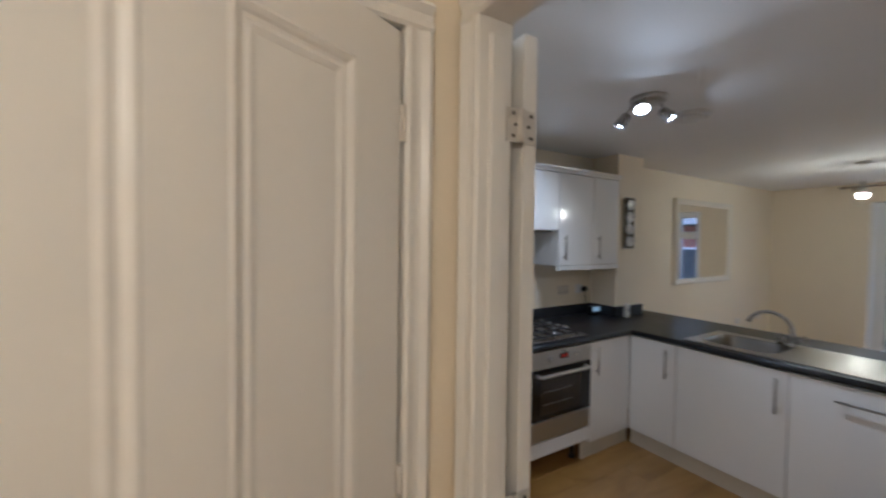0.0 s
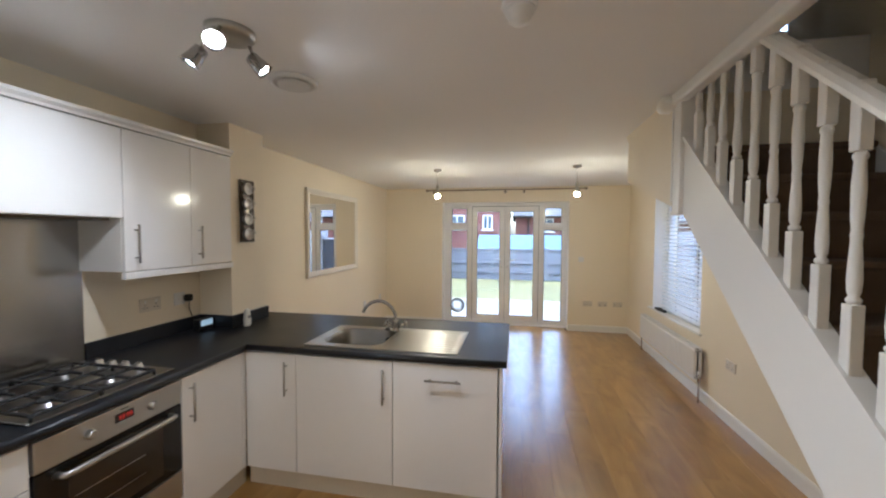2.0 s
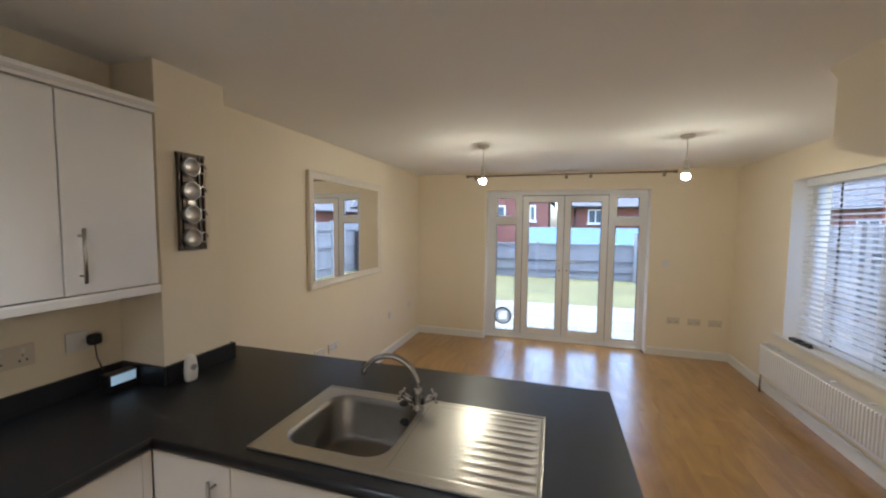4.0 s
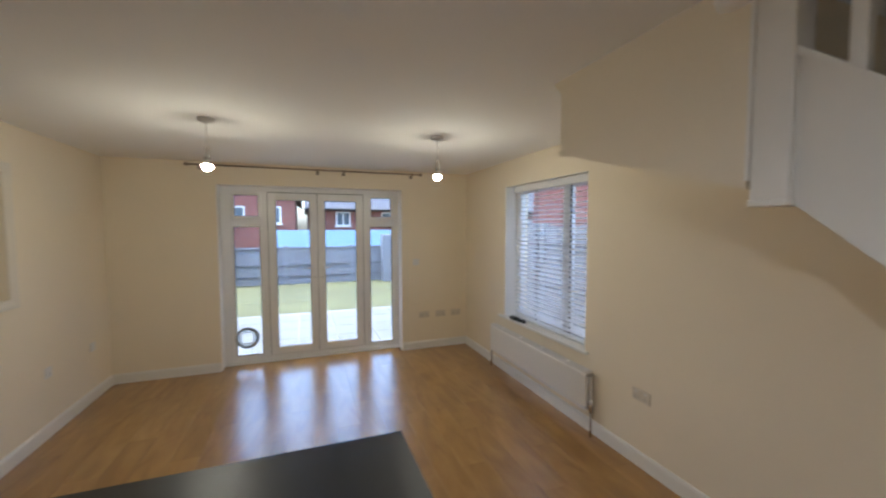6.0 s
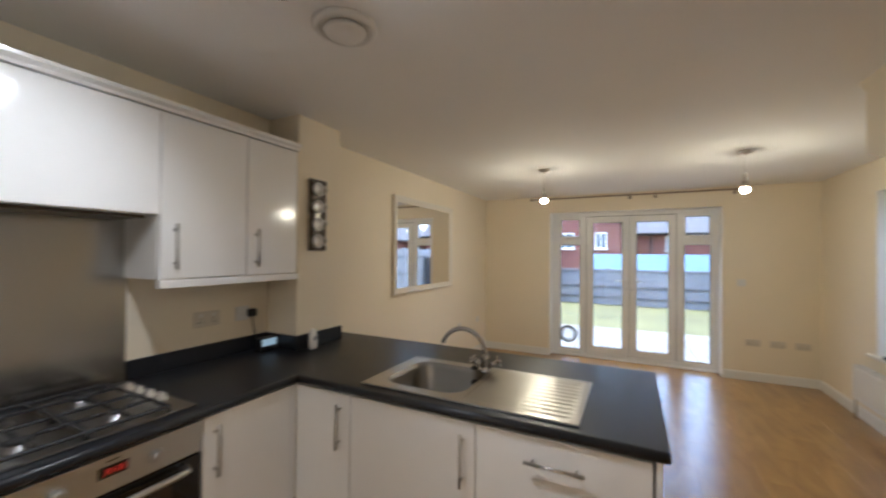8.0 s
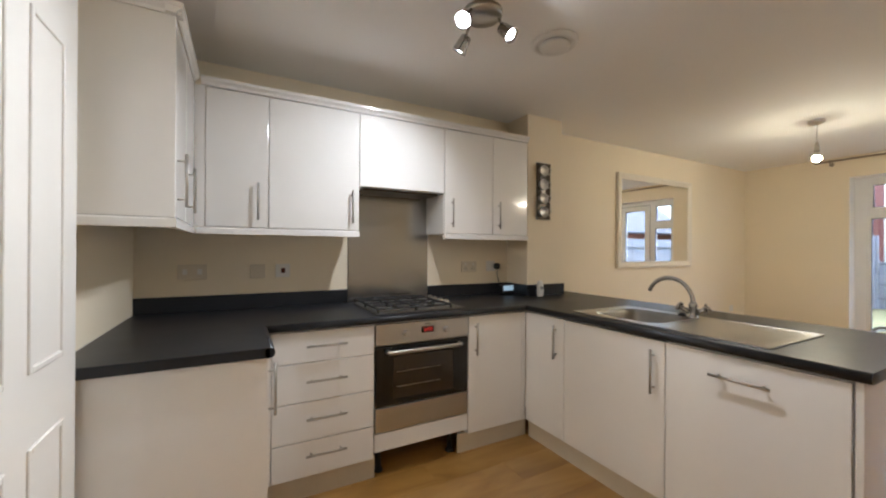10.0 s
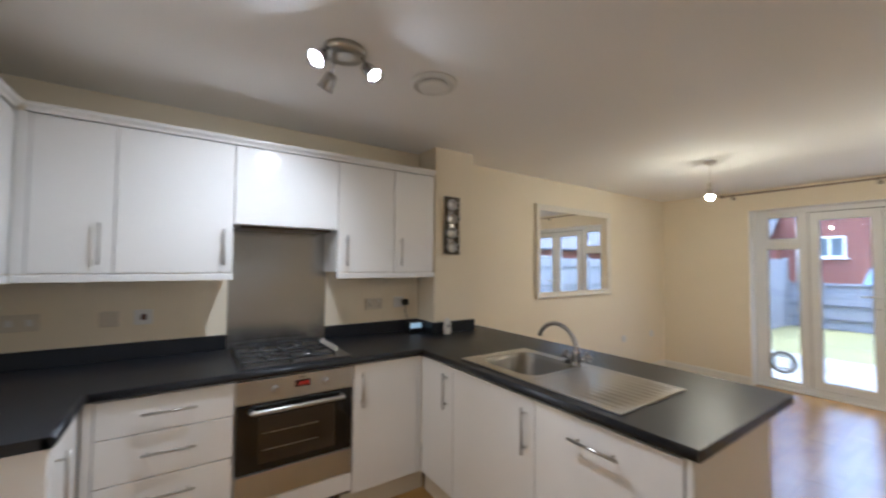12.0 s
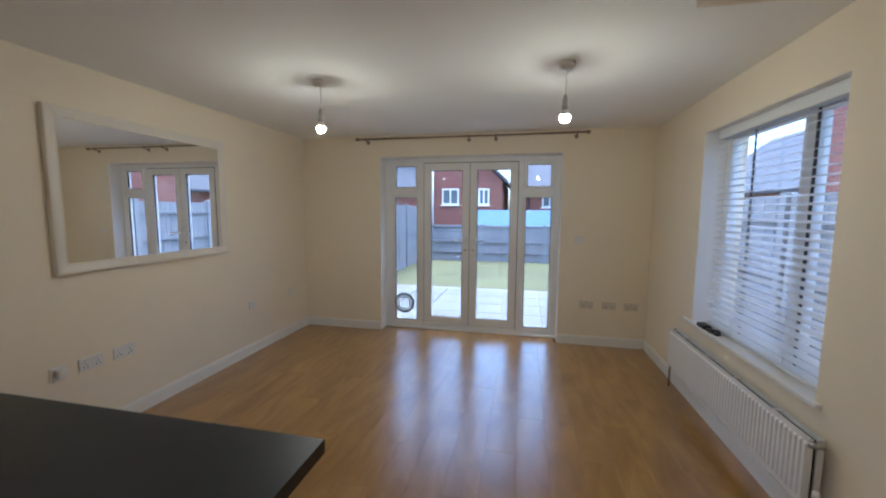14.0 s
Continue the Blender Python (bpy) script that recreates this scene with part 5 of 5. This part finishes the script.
for s in (-1, 1):
    h0 = Vector((TX - s * 0.004, TY + s * 0.016, WT + 0.035))
    h1 = Vector((TX - s * 0.010, TY + s * 0.062, WT + 0.062))
    hd = part("handle", bm_cyl(h0, h1, 0.012, 0.014, segs=14), CHROME, t, "chrome cross tap handle")
    for a in (0, 90):
        d = (h1 - h0).normalized()
        s1 = d.orthogonal().normalized()
        s2 = d.cross(s1)
        w = math.cos(radians(a + 20)) * s1 + math.sin(radians(a + 20)) * s2
        c = h1 + d * 0.006
        bb2 = bm_cyl(c - w * 0.024, c + w * 0.024, 0.0062, segs=10)
        bm_ball(c - w * 0.024, 0.0075, bm=bb2, segs=10)
        bm_ball(c + w * 0.024, 0.0075, bm=bb2, segs=10)
        part("cross_bar", bb2, CHROME, hd)
    part("cap", bm_ball(h1 + (h1 - h0).normalized() * 0.010, 0.012, segs=12), CHROME, hd)
t = solid("sink_plug", bm_lathe([(0.021, 0.0), (0.022, 0.006), (0.016, 0.012), (0.006, 0.018)], segs=18, m=Matrix.Translation((3.425, 1.07, WT + 0.0085)), bm=bmesh.new()), BLACK, "black rubber sink plug on the sink edge", "plug")

# small things on the worktop
t = thing("digital_clock", 3.19, 2.36, WT, "small black clock with a pale blue display", "clock")
part("case", bm_box(3.12, 3.245, 2.345, 2.40, WT + 0.0005, WT + 0.085, bevel=0.006), BLACK, t)
part("display", bm_box(3.131, 3.234, 2.3425, 2.3448, WT + 0.036, WT + 0.078), BLUELCD, t, "pale blue lit display")
t = thing("air_freshener", 3.352, 2.15, WT, "white plastic dispenser standing by the pillar", "dispenser")
part("dispenser_body", bm_lathe([(0.026, 0.0), (0.031, 0.01), (0.033, 0.05), (0.029, 0.095), (0.022, 0.118), (0.010, 0.128)], segs=24, m=Matrix.Translation((3.352, 2.15, WT + 0.0005)) @ Matrix.Diagonal((1.0, 0.7, 1.0, 1.0)), bm=bmesh.new()), PLASTIC, t)
part("sensor_window", bm_cyl((3.35, 2.133, WT + 0.07), (3.349, 2.1265, WT + 0.07), 0.014, segs=18), material("grey_window", (0.3, 0.3, 0.31), 0.3, bump=0.0), t)

# kitchen sockets
plate("wall_socket", 0.955, YM, 1.145, 0.146, 0.086, "-y", "white double wall switch above the worktop", "socket", kind="switch")
plate("wall_socket", 1.30, YM, 1.142, 0.086, 0.086, "-y", "white blank wall plate", "socket", kind="blank")
t = plate("cooker_switch", 1.447, YM, 1.143, 0.086, 0.086, "-y", "white cooker switch with a red rocker", "switch", kind="blank")
part("red_rocker", bm_box(1.437, 1.461, YM - 0.013, YM - 0.009, 1.127, 1.160, bevel=0.002), material("dark_red_plastic", (0.10, 0.02, 0.012), 0.4, bump=0.0), t)
plate("wall_socket", 2.874, YM, 1.146, 0.146, 0.086, "-y", "white double wall socket above the worktop", "socket")
t = plate("wall_socket", 3.09, YM, 1.148, 0.086, 0.086, "-y", "white single socket with a black plug", "socket", kind="switch")
part("black_plug", bm_box(3.115, 3.165, YM - 0.048, YM - 0.0095, 1.122, 1.172, bevel=0.012), BLACK, t)
part("plug_cable", bm_tube([(3.14, YM - 0.03, 1.124), (3.142, YM - 0.035, 1.06), (3.16, YM - 0.04, 1.0), (3.185, YM - 0.06, 0.95)], 0.003, segs=6), BLACK, t)

# metal wall ornament on the pillar
t = thing("wall_ornament", 3.42, 2.21, 1.54, "tall metal wall ornament with four round mirrored cups", "wall art")
DISH = material("satin_aluminium", (0.50, 0.485, 0.46), 0.32, 0.85, vary=0.03, bump=0.005)
part("back_plate", bm_box(3.349, 3.491, 2.193, 2.199, 1.548, 1.998, bevel=0.001), DARKMETAL, t, "dark metal back plate")
for x in (3.355, 3.375, 3.46, 3.485):
    part("bar", bm_box(x - 0.005, x + 0.005, 2.183, 2.192, 1.545, 2.0, bevel=0.002), DARKMETAL, t)
for z in (1.55, 1.995):
    part("cross_piece", bm_box(3.345, 3.495, 2.186, 2.197, z - 0.012, z + 0.012, bevel=0.003), DARKMETAL, t)
for z in (1.60, 1.712, 1.826, 1.94):
    m = Matrix.Translation((3.408, 2.19, z)) @ Euler((math.pi / 2, 0, 0)).to_matrix().to_4x4()
    part("cup", bm_lathe([(0.043, 0.0), (0.046, 0.018), (0.044, 0.026), (0.040, 0.024), (0.032, 0.014), (0.02, 0.009), (0.004, 0.008)], segs=28, m=m, bm=bmesh.new()), DISH, t, "polished round metal cup")
    part("curl", bm_tube([(3.47 + 0.02 * math.cos(a), 2.175, z + 0.025 * math.sin(a)) for a in [k * 0.4 for k in range(14)]], 0.004, segs=8), NICKEL, t)
part("wall_fixing", bm_box(3.40, 3.44, 2.19, 2.2098, 1.75, 1.79), NICKEL, t)

# ---- ceiling fittings ----
CX, CYY = 2.195, 1.290
t = thing("ceiling_spotlight", CX, CYY, H, "round chrome ceiling light with three lit spot heads", "ceiling light")
part("base_plate", bm_lathe([(0.092, 0.0), (0.092, -0.018), (0.084, -0.028), (0.03, -0.032), (0.005, -0.033)], segs=36, m=Matrix.Translation((CX, CYY, H)), bm=bmesh.new()), NICKEL, t)
def spot_head(p, aim, watts, cone=125):
    p, aim = Vector(p), Vector(aim).normalized()
    h = part("spot_head", bm_lathe([(0.018, -0.055), (0.026, -0.05), (0.029, -0.02), (0.036, 0.022), (0.037, 0.026), (0.034, 0.024), (0.030, 0.014), (0.005, 0.012)], segs=22, m=Matrix.Translation(p) @ aim.to_track_quat("Z", "Y").to_matrix().to_4x4(), bm=bmesh.new()), CHROME, t)
    part("lens", bm_cyl(p + aim * 0.0155, p + aim * 0.0185, 0.022, segs=22), SPOTFACE, h, "glowing spot lens")
    root = Vector((CX + (p.x - CX) * 0.62, CYY + (p.y - CYY) * 0.62, H - 0.026))
    part("arm", bm_cyl(root, p - aim * 0.03, 0.007, segs=10), CHROME, h)
    lamp = new("spot_lamp", bpy.data.lights.new("spot_lamp", "SPOT"))
    lamp.data.energy, lamp.data.color = watts, (1.0, 0.94, 0.88)
    lamp.data.spot_size, lamp.data.spot_blend, lamp.data.shadow_soft_size = radians(cone), 0.9, 0.03
    lamp.matrix_world = look(p + aim * 0.024, p + aim * 1.0)
spot_head((2.065, 1.247, 2.305), (-0.62, -0.55, -0.72), 7.0)
spot_head((2.305, 1.237, 2.305), (0.30, -0.55, -0.62), 3.4, 92)
spot_head((2.160, 1.425, 2.290), (-0.30, 0.50, -0.85), 2.6, 130)

t = thing("ceiling_vent", 2.68, 1.32, H, "round white extractor vent on the ceiling", "vent")
part("flange", bm_lathe([(0.122, 0.0), (0.122, -0.008), (0.114, -0.018), (0.096, -0.022), (0.090, -0.004)], segs=40, m=Matrix.Translation((2.68, 1.32, H - 0.0005)), bm=bmesh.new()), PLASTIC, t)
part("disc", bm_lathe([(0.07, -0.008), (0.080, -0.024), (0.074, -0.033), (0.02, -0.037), (0.004, -0.037)], segs=36, m=Matrix.Translation((2.68, 1.32, H)), bm=bmesh.new()), PLASTIC, t)
t = thing("smoke_alarm", 2.215, 0.172, H, "white round smoke alarm on the ceiling", "smoke alarm")
part("base", bm_lathe([(0.062, 0.0), (0.062, -0.012), (0.056, -0.018), (0.052, -0.02)], segs=32, m=Matrix.Translation((2.215, 0.172, H - 0.0005)), bm=bmesh.new()), PLASTIC, t)
part("cover", bm_lathe([(0.052, -0.018), (0.050, -0.034), (0.040, -0.038), (0.037, -0.058), (0.030, -0.066), (0.018, -0.067), (0.016, -0.071), (0.004, -0.072)], segs=32, m=Matrix.Translation((2.215, 0.172, H)), bm=bmesh.new()), PLASTIC, t)
# hall lamp, behind the camera
pendant(-0.45, -0.45, 2.08, emitter("bright_hall_bulb_glow", (1.0, 0.76, 0.50), 70.0))


# ---- outside ----
GZ = -0.16
structure("ground", bm_box(-150, 300, -200, 200, GZ - 0.5, GZ), LAWN, "short winter lawn with yellow-green patches", "lawn")
pv = structure("patio", bm_box(XF + OUT, 10.9, -2.99, 3.0, GZ, GZ + 0.03), MORTAR, "pale grey slab patio outside the french doors", "patio")
sl = bm_box(-0.296, 0.296, -0.296, 0.296, 0.0, 0.025, bevel=0.004, segments=1)
slab = bpy.data.meshes.new("slab")
sl.to_mesh(slab)
sl.free()
slab.materials.append(PAVING)
for i in range(5):
    for j in range(10):
        twin("slab", slab, pv, XF + OUT + 0.31 + i * 0.605, -2.69 + j * 0.605, GZ + 0.02)

pv = structure("path", bm_box(2.2, 7.68, -2.99, -1.93, GZ, GZ + 0.03), MORTAR, "pale grey slab path beside the house", "path")
for i in range(9):
    twin("slab", slab, pv, 2.52 + i * 0.605, -2.68, GZ + 0.02)

def fence(name, axis, at_, a, b2, h, post=1.83, face=-1, label="weathered grey close-board timber fence"):
    """A close-board fence along x or y from a to b2, its rails on the face side."""
    t = thing(name, at_ if axis == "y" else (a + b2) / 2, (a + b2) / 2 if axis == "y" else at_, GZ, label, "fence")
    def bx(u0, u1, v0, v1, z0, z1, bm=None):
        return bm_box(v0, v1, u0, u1, z0, z1, bm=bm) if axis == "y" else bm_box(u0, u1, v0, v1, z0, z1, bm=bm)
    n = max(1, round((b2 - a) / post))
    w = (b2 - a) / n
    for k in range(n + 1):
        u = a + k * w
        part("post", bx(u - 0.05, u + 0.05, at_ - 0.05, at_ + 0.05, GZ - 0.3, GZ + h + 0.05), FENCEWOOD, t)
    rnd = random.Random(len(name))
    for k in range(n):
        bb = bmesh.new()
        u = a + k * w + 0.05
        while u < a + (k + 1) * w - 0.06:
            v = rnd.uniform(0, 0.008)
            bx(u, u + 0.104, at_ - 0.012 + v, at_ + 0.004 + v, GZ + 0.12, GZ + h + rnd.uniform(-0.006, 0.006), bm=bb)
            u += 0.11
        part("boards", bb, FENCEWOOD, t)
        for z in (0.24, h * 0.5, h - 0.30 if h > 1.5 else h - 0.08):
            part("rail", bx(a + k * w + 0.05, a + (k + 1) * w - 0.05, at_ + face * 0.03 - 0.018, at_ + face * 0.03 + 0.018, GZ + z, GZ + z + 0.038), FENCERAIL, t)
        part("gravel_board", bx(a + k * w + 0.05, a + (k + 1) * w - 0.05, at_ - 0.02, at_ + 0.02, GZ, GZ + 0.12), FENCEWOOD, t)
fence("back_fence", "y", 15.6, -3.0, 3.1, 1.20)
fence("side_fence", "x", 3.1, 8.3, 15.5, 1.82, face=1)
fence("boundary_fence", "x", -3.05, 7.75, 15.5, 1.84, face=1)
fence("neighbour_fence", "x", -3.07, 0.3, 7.6, 1.84, face=1)

t = thing("garden_store", 15.3, -2.6, GZ, "small dark timber garden store beside the fence", "shed")
DARKTIMBER = material("dark_timber", (0.045, 0.045, 0.05), 0.85, vary=0.3, bump=0.2)
part("wall", bm_box(15.05, 15.52, -2.93, -2.3, GZ, 1.32, bevel=0.01), DARKTIMBER, t)
part("roof", bm_prism([(15.0, 1.321), (15.54, 1.36), (15.54, 1.41), (15.0, 1.37)], "y", -2.96, -2.27), ROOFTILE, t)
for k in range(5):
    part("board", bm_box(15.035, 15.049, -2.92 + k * 0.125, -2.80 + k * 0.125, GZ + 0.05, 1.30), DARKTIMBER, t)
part("side_board", bm_box(15.1, 15.5, -2.299, -1.97, GZ, 1.42, bevel=0.005), FENCEWOOD, t, "grey timber side board")

t = thing("garage", 18.5, -0.4, GZ, "low garage with a pale blue-grey sheet roof", "garage")
part("wall", bm_box(17.0, 20.0, -3.4, 1.75, GZ, 0.98), BRICK, t)
part("roof", bm_prism([(16.85, 0.95), (18.5, 1.56), (20.15, 0.95), (20.15, 0.88), (16.85, 0.88)], "y", -3.5, 1.85), SHEETROOF, t)
part("fascia", bm_box(16.80, 16.845, -3.5, 1.85, 0.80, 0.95), UPVC, t)

def far_window(parent, face, axis, c, z0, z1, w, out=-1):
    """A white window in a far wall. face: the wall's plane; out: the way it looks."""
    def bx(u0, u1, d0, d1, za, zb, bm=None):
        lo, hi = sorted((face + out * d0, face + out * d1))
        return bm_box(lo, hi, u0, u1, za, zb, bm=bm) if axis == "y" else bm_box(u0, u1, lo, hi, za, zb, bm=bm)
    b = None
    for u0, u1, za, zb in ((c - w / 2, c - w / 2 + 0.08, z0, z1), (c + w / 2 - 0.08, c + w / 2, z0, z1), (c - w / 2 + 0.08, c + w / 2 - 0.08, z1 - 0.08, z1), (c - w / 2 + 0.08, c + w / 2 - 0.08, z0, z0 + 0.08), (c - 0.035, c + 0.035, z0 + 0.08, z1 - 0.08)):
        b = bx(u0, u1, 0.0, 0.05, za, zb, bm=b)
    w2 = part("window", b, UPVC, parent, "white framed house window")
    part("pane", bx(c - w / 2 + 0.05, c + w / 2 - 0.05, 0.002, 0.02, z0 + 0.05, z1 - 0.05), FARGLASS, w2)
    part("sill", bx(c - w / 2 - 0.08, c + w / 2 + 0.08, 0.0, 0.12, z0 - 0.06, z0 - 0.001), UPVC, w2)

# gabled brick house behind the garage
t = thing("brick_house", 24.0, 5.0, GZ, "red brick gabled house with white windows", "house", "neighbouring houses")
part("wall", bm_prism([(0.9, -1.5), (10.5, -1.5), (10.5, 3.2), (5.7, 7.6), (0.9, 3.2)], "x", 24.0, 33.0), BRICK, t)
part("roof", bm_prism([(0.55, 2.95), (5.7, 7.68), (10.85, 2.95), (10.85, 3.15), (5.7, 7.9), (0.55, 3.15)], "x", 23.8, 33.2), ROOFTILE, t)
far_window(t, 24.0, "y", 3.75, 1.85, 2.75, 0.95)
far_window(t, 24.0, "y", 1.88, 1.85, 2.75, 0.6)
far_window(t, 24.0, "y", 7.0, 1.85, 2.75, 1.1)
part("drainpipe", bm_cyl((23.93, 4.75, -0.5), (23.93, 4.75, 4.2), 0.05, segs=8), UPVC, t)
t = thing("brick_house", 22.6, 8.0, GZ, "low brick wing with a grey tiled roof", "house", "neighbouring houses")
part("wall", bm_box(22.6, 23.7, 5.35, 11.5, -1.5, 2.55), BRICK, t)
part("roof", bm_prism([(22.2, 2.4), (22.2, 2.5), (26.5, 6.1), (26.5, 5.9)], "y", 5.3, 11.8), ROOFTILE, t)
part("gutter", bm_cyl((22.17, 5.3, 2.45), (22.17, 11.8, 2.45), 0.06, segs=8), BLACK, t)
# low-eaved house to its side
t = thing("brick_house", 26.0, -3.5, GZ, "red brick house with a grey tiled roof", "house", "neighbouring houses")
part("wall", bm_box(26.0, 34.0, -9.0, 0.2, -1.5, 2.9), BRICK, t)
part("roof", bm_prism([(25.6, 2.75), (30.0, 6.4), (34.4, 2.75), (34.4, 2.65), (25.6, 2.65)], "y", -9.3, 0.4), ROOFTILE, t)
part("gutter", bm_cyl((25.58, -9.3, 2.72), (25.58, 0.4, 2.72), 0.07, segs=8), BLACK, t)
part("drainpipe", bm_cyl((25.93, -0.6, -1.0), (25.93, -0.6, 2.7), 0.05, segs=8), BLACK, t)
far_window(t, 26.0, "y", -1.75, 1.75, 2.6, 0.85)
far_window(t, 26.0, "y", -4.6, 1.75, 2.6, 1.1)
# houses seen through the side window
t = thing("brick_house", 12.0, -13.0, GZ, "tall red brick house wall beside the garden", "house", "neighbouring houses")
part("wall", bm_box(5.0, 16.8, -17.0, -9.0, -0.5, 7.5), BRICK, t)
part("roof", bm_prism([(-17.4, 7.4), (-13.0, 11.0), (-8.6, 7.4), (-8.6, 7.2), (-17.4, 7.2)], "x", 4.7, 17.1), ROOFTILE, t)
t = thing("brick_house", 22.0, -14.0, GZ, "far brick house with a dark tiled roof", "house", "neighbouring houses")
part("wall", bm_box(18.4, 30.0, -19.0, -11.0, -0.5, 2.6), BRICK, t)
part("roof", bm_prism([(-19.4, 2.5), (-15.0, 6.0), (-10.6, 2.5), (-10.6, 2.4), (-19.4, 2.4)], "x", 18.0, 30.4), ROOFTILE, t)
far_window(t, -11.0, "x", 20.5, 0.9, 2.0, 1.2, out=1)
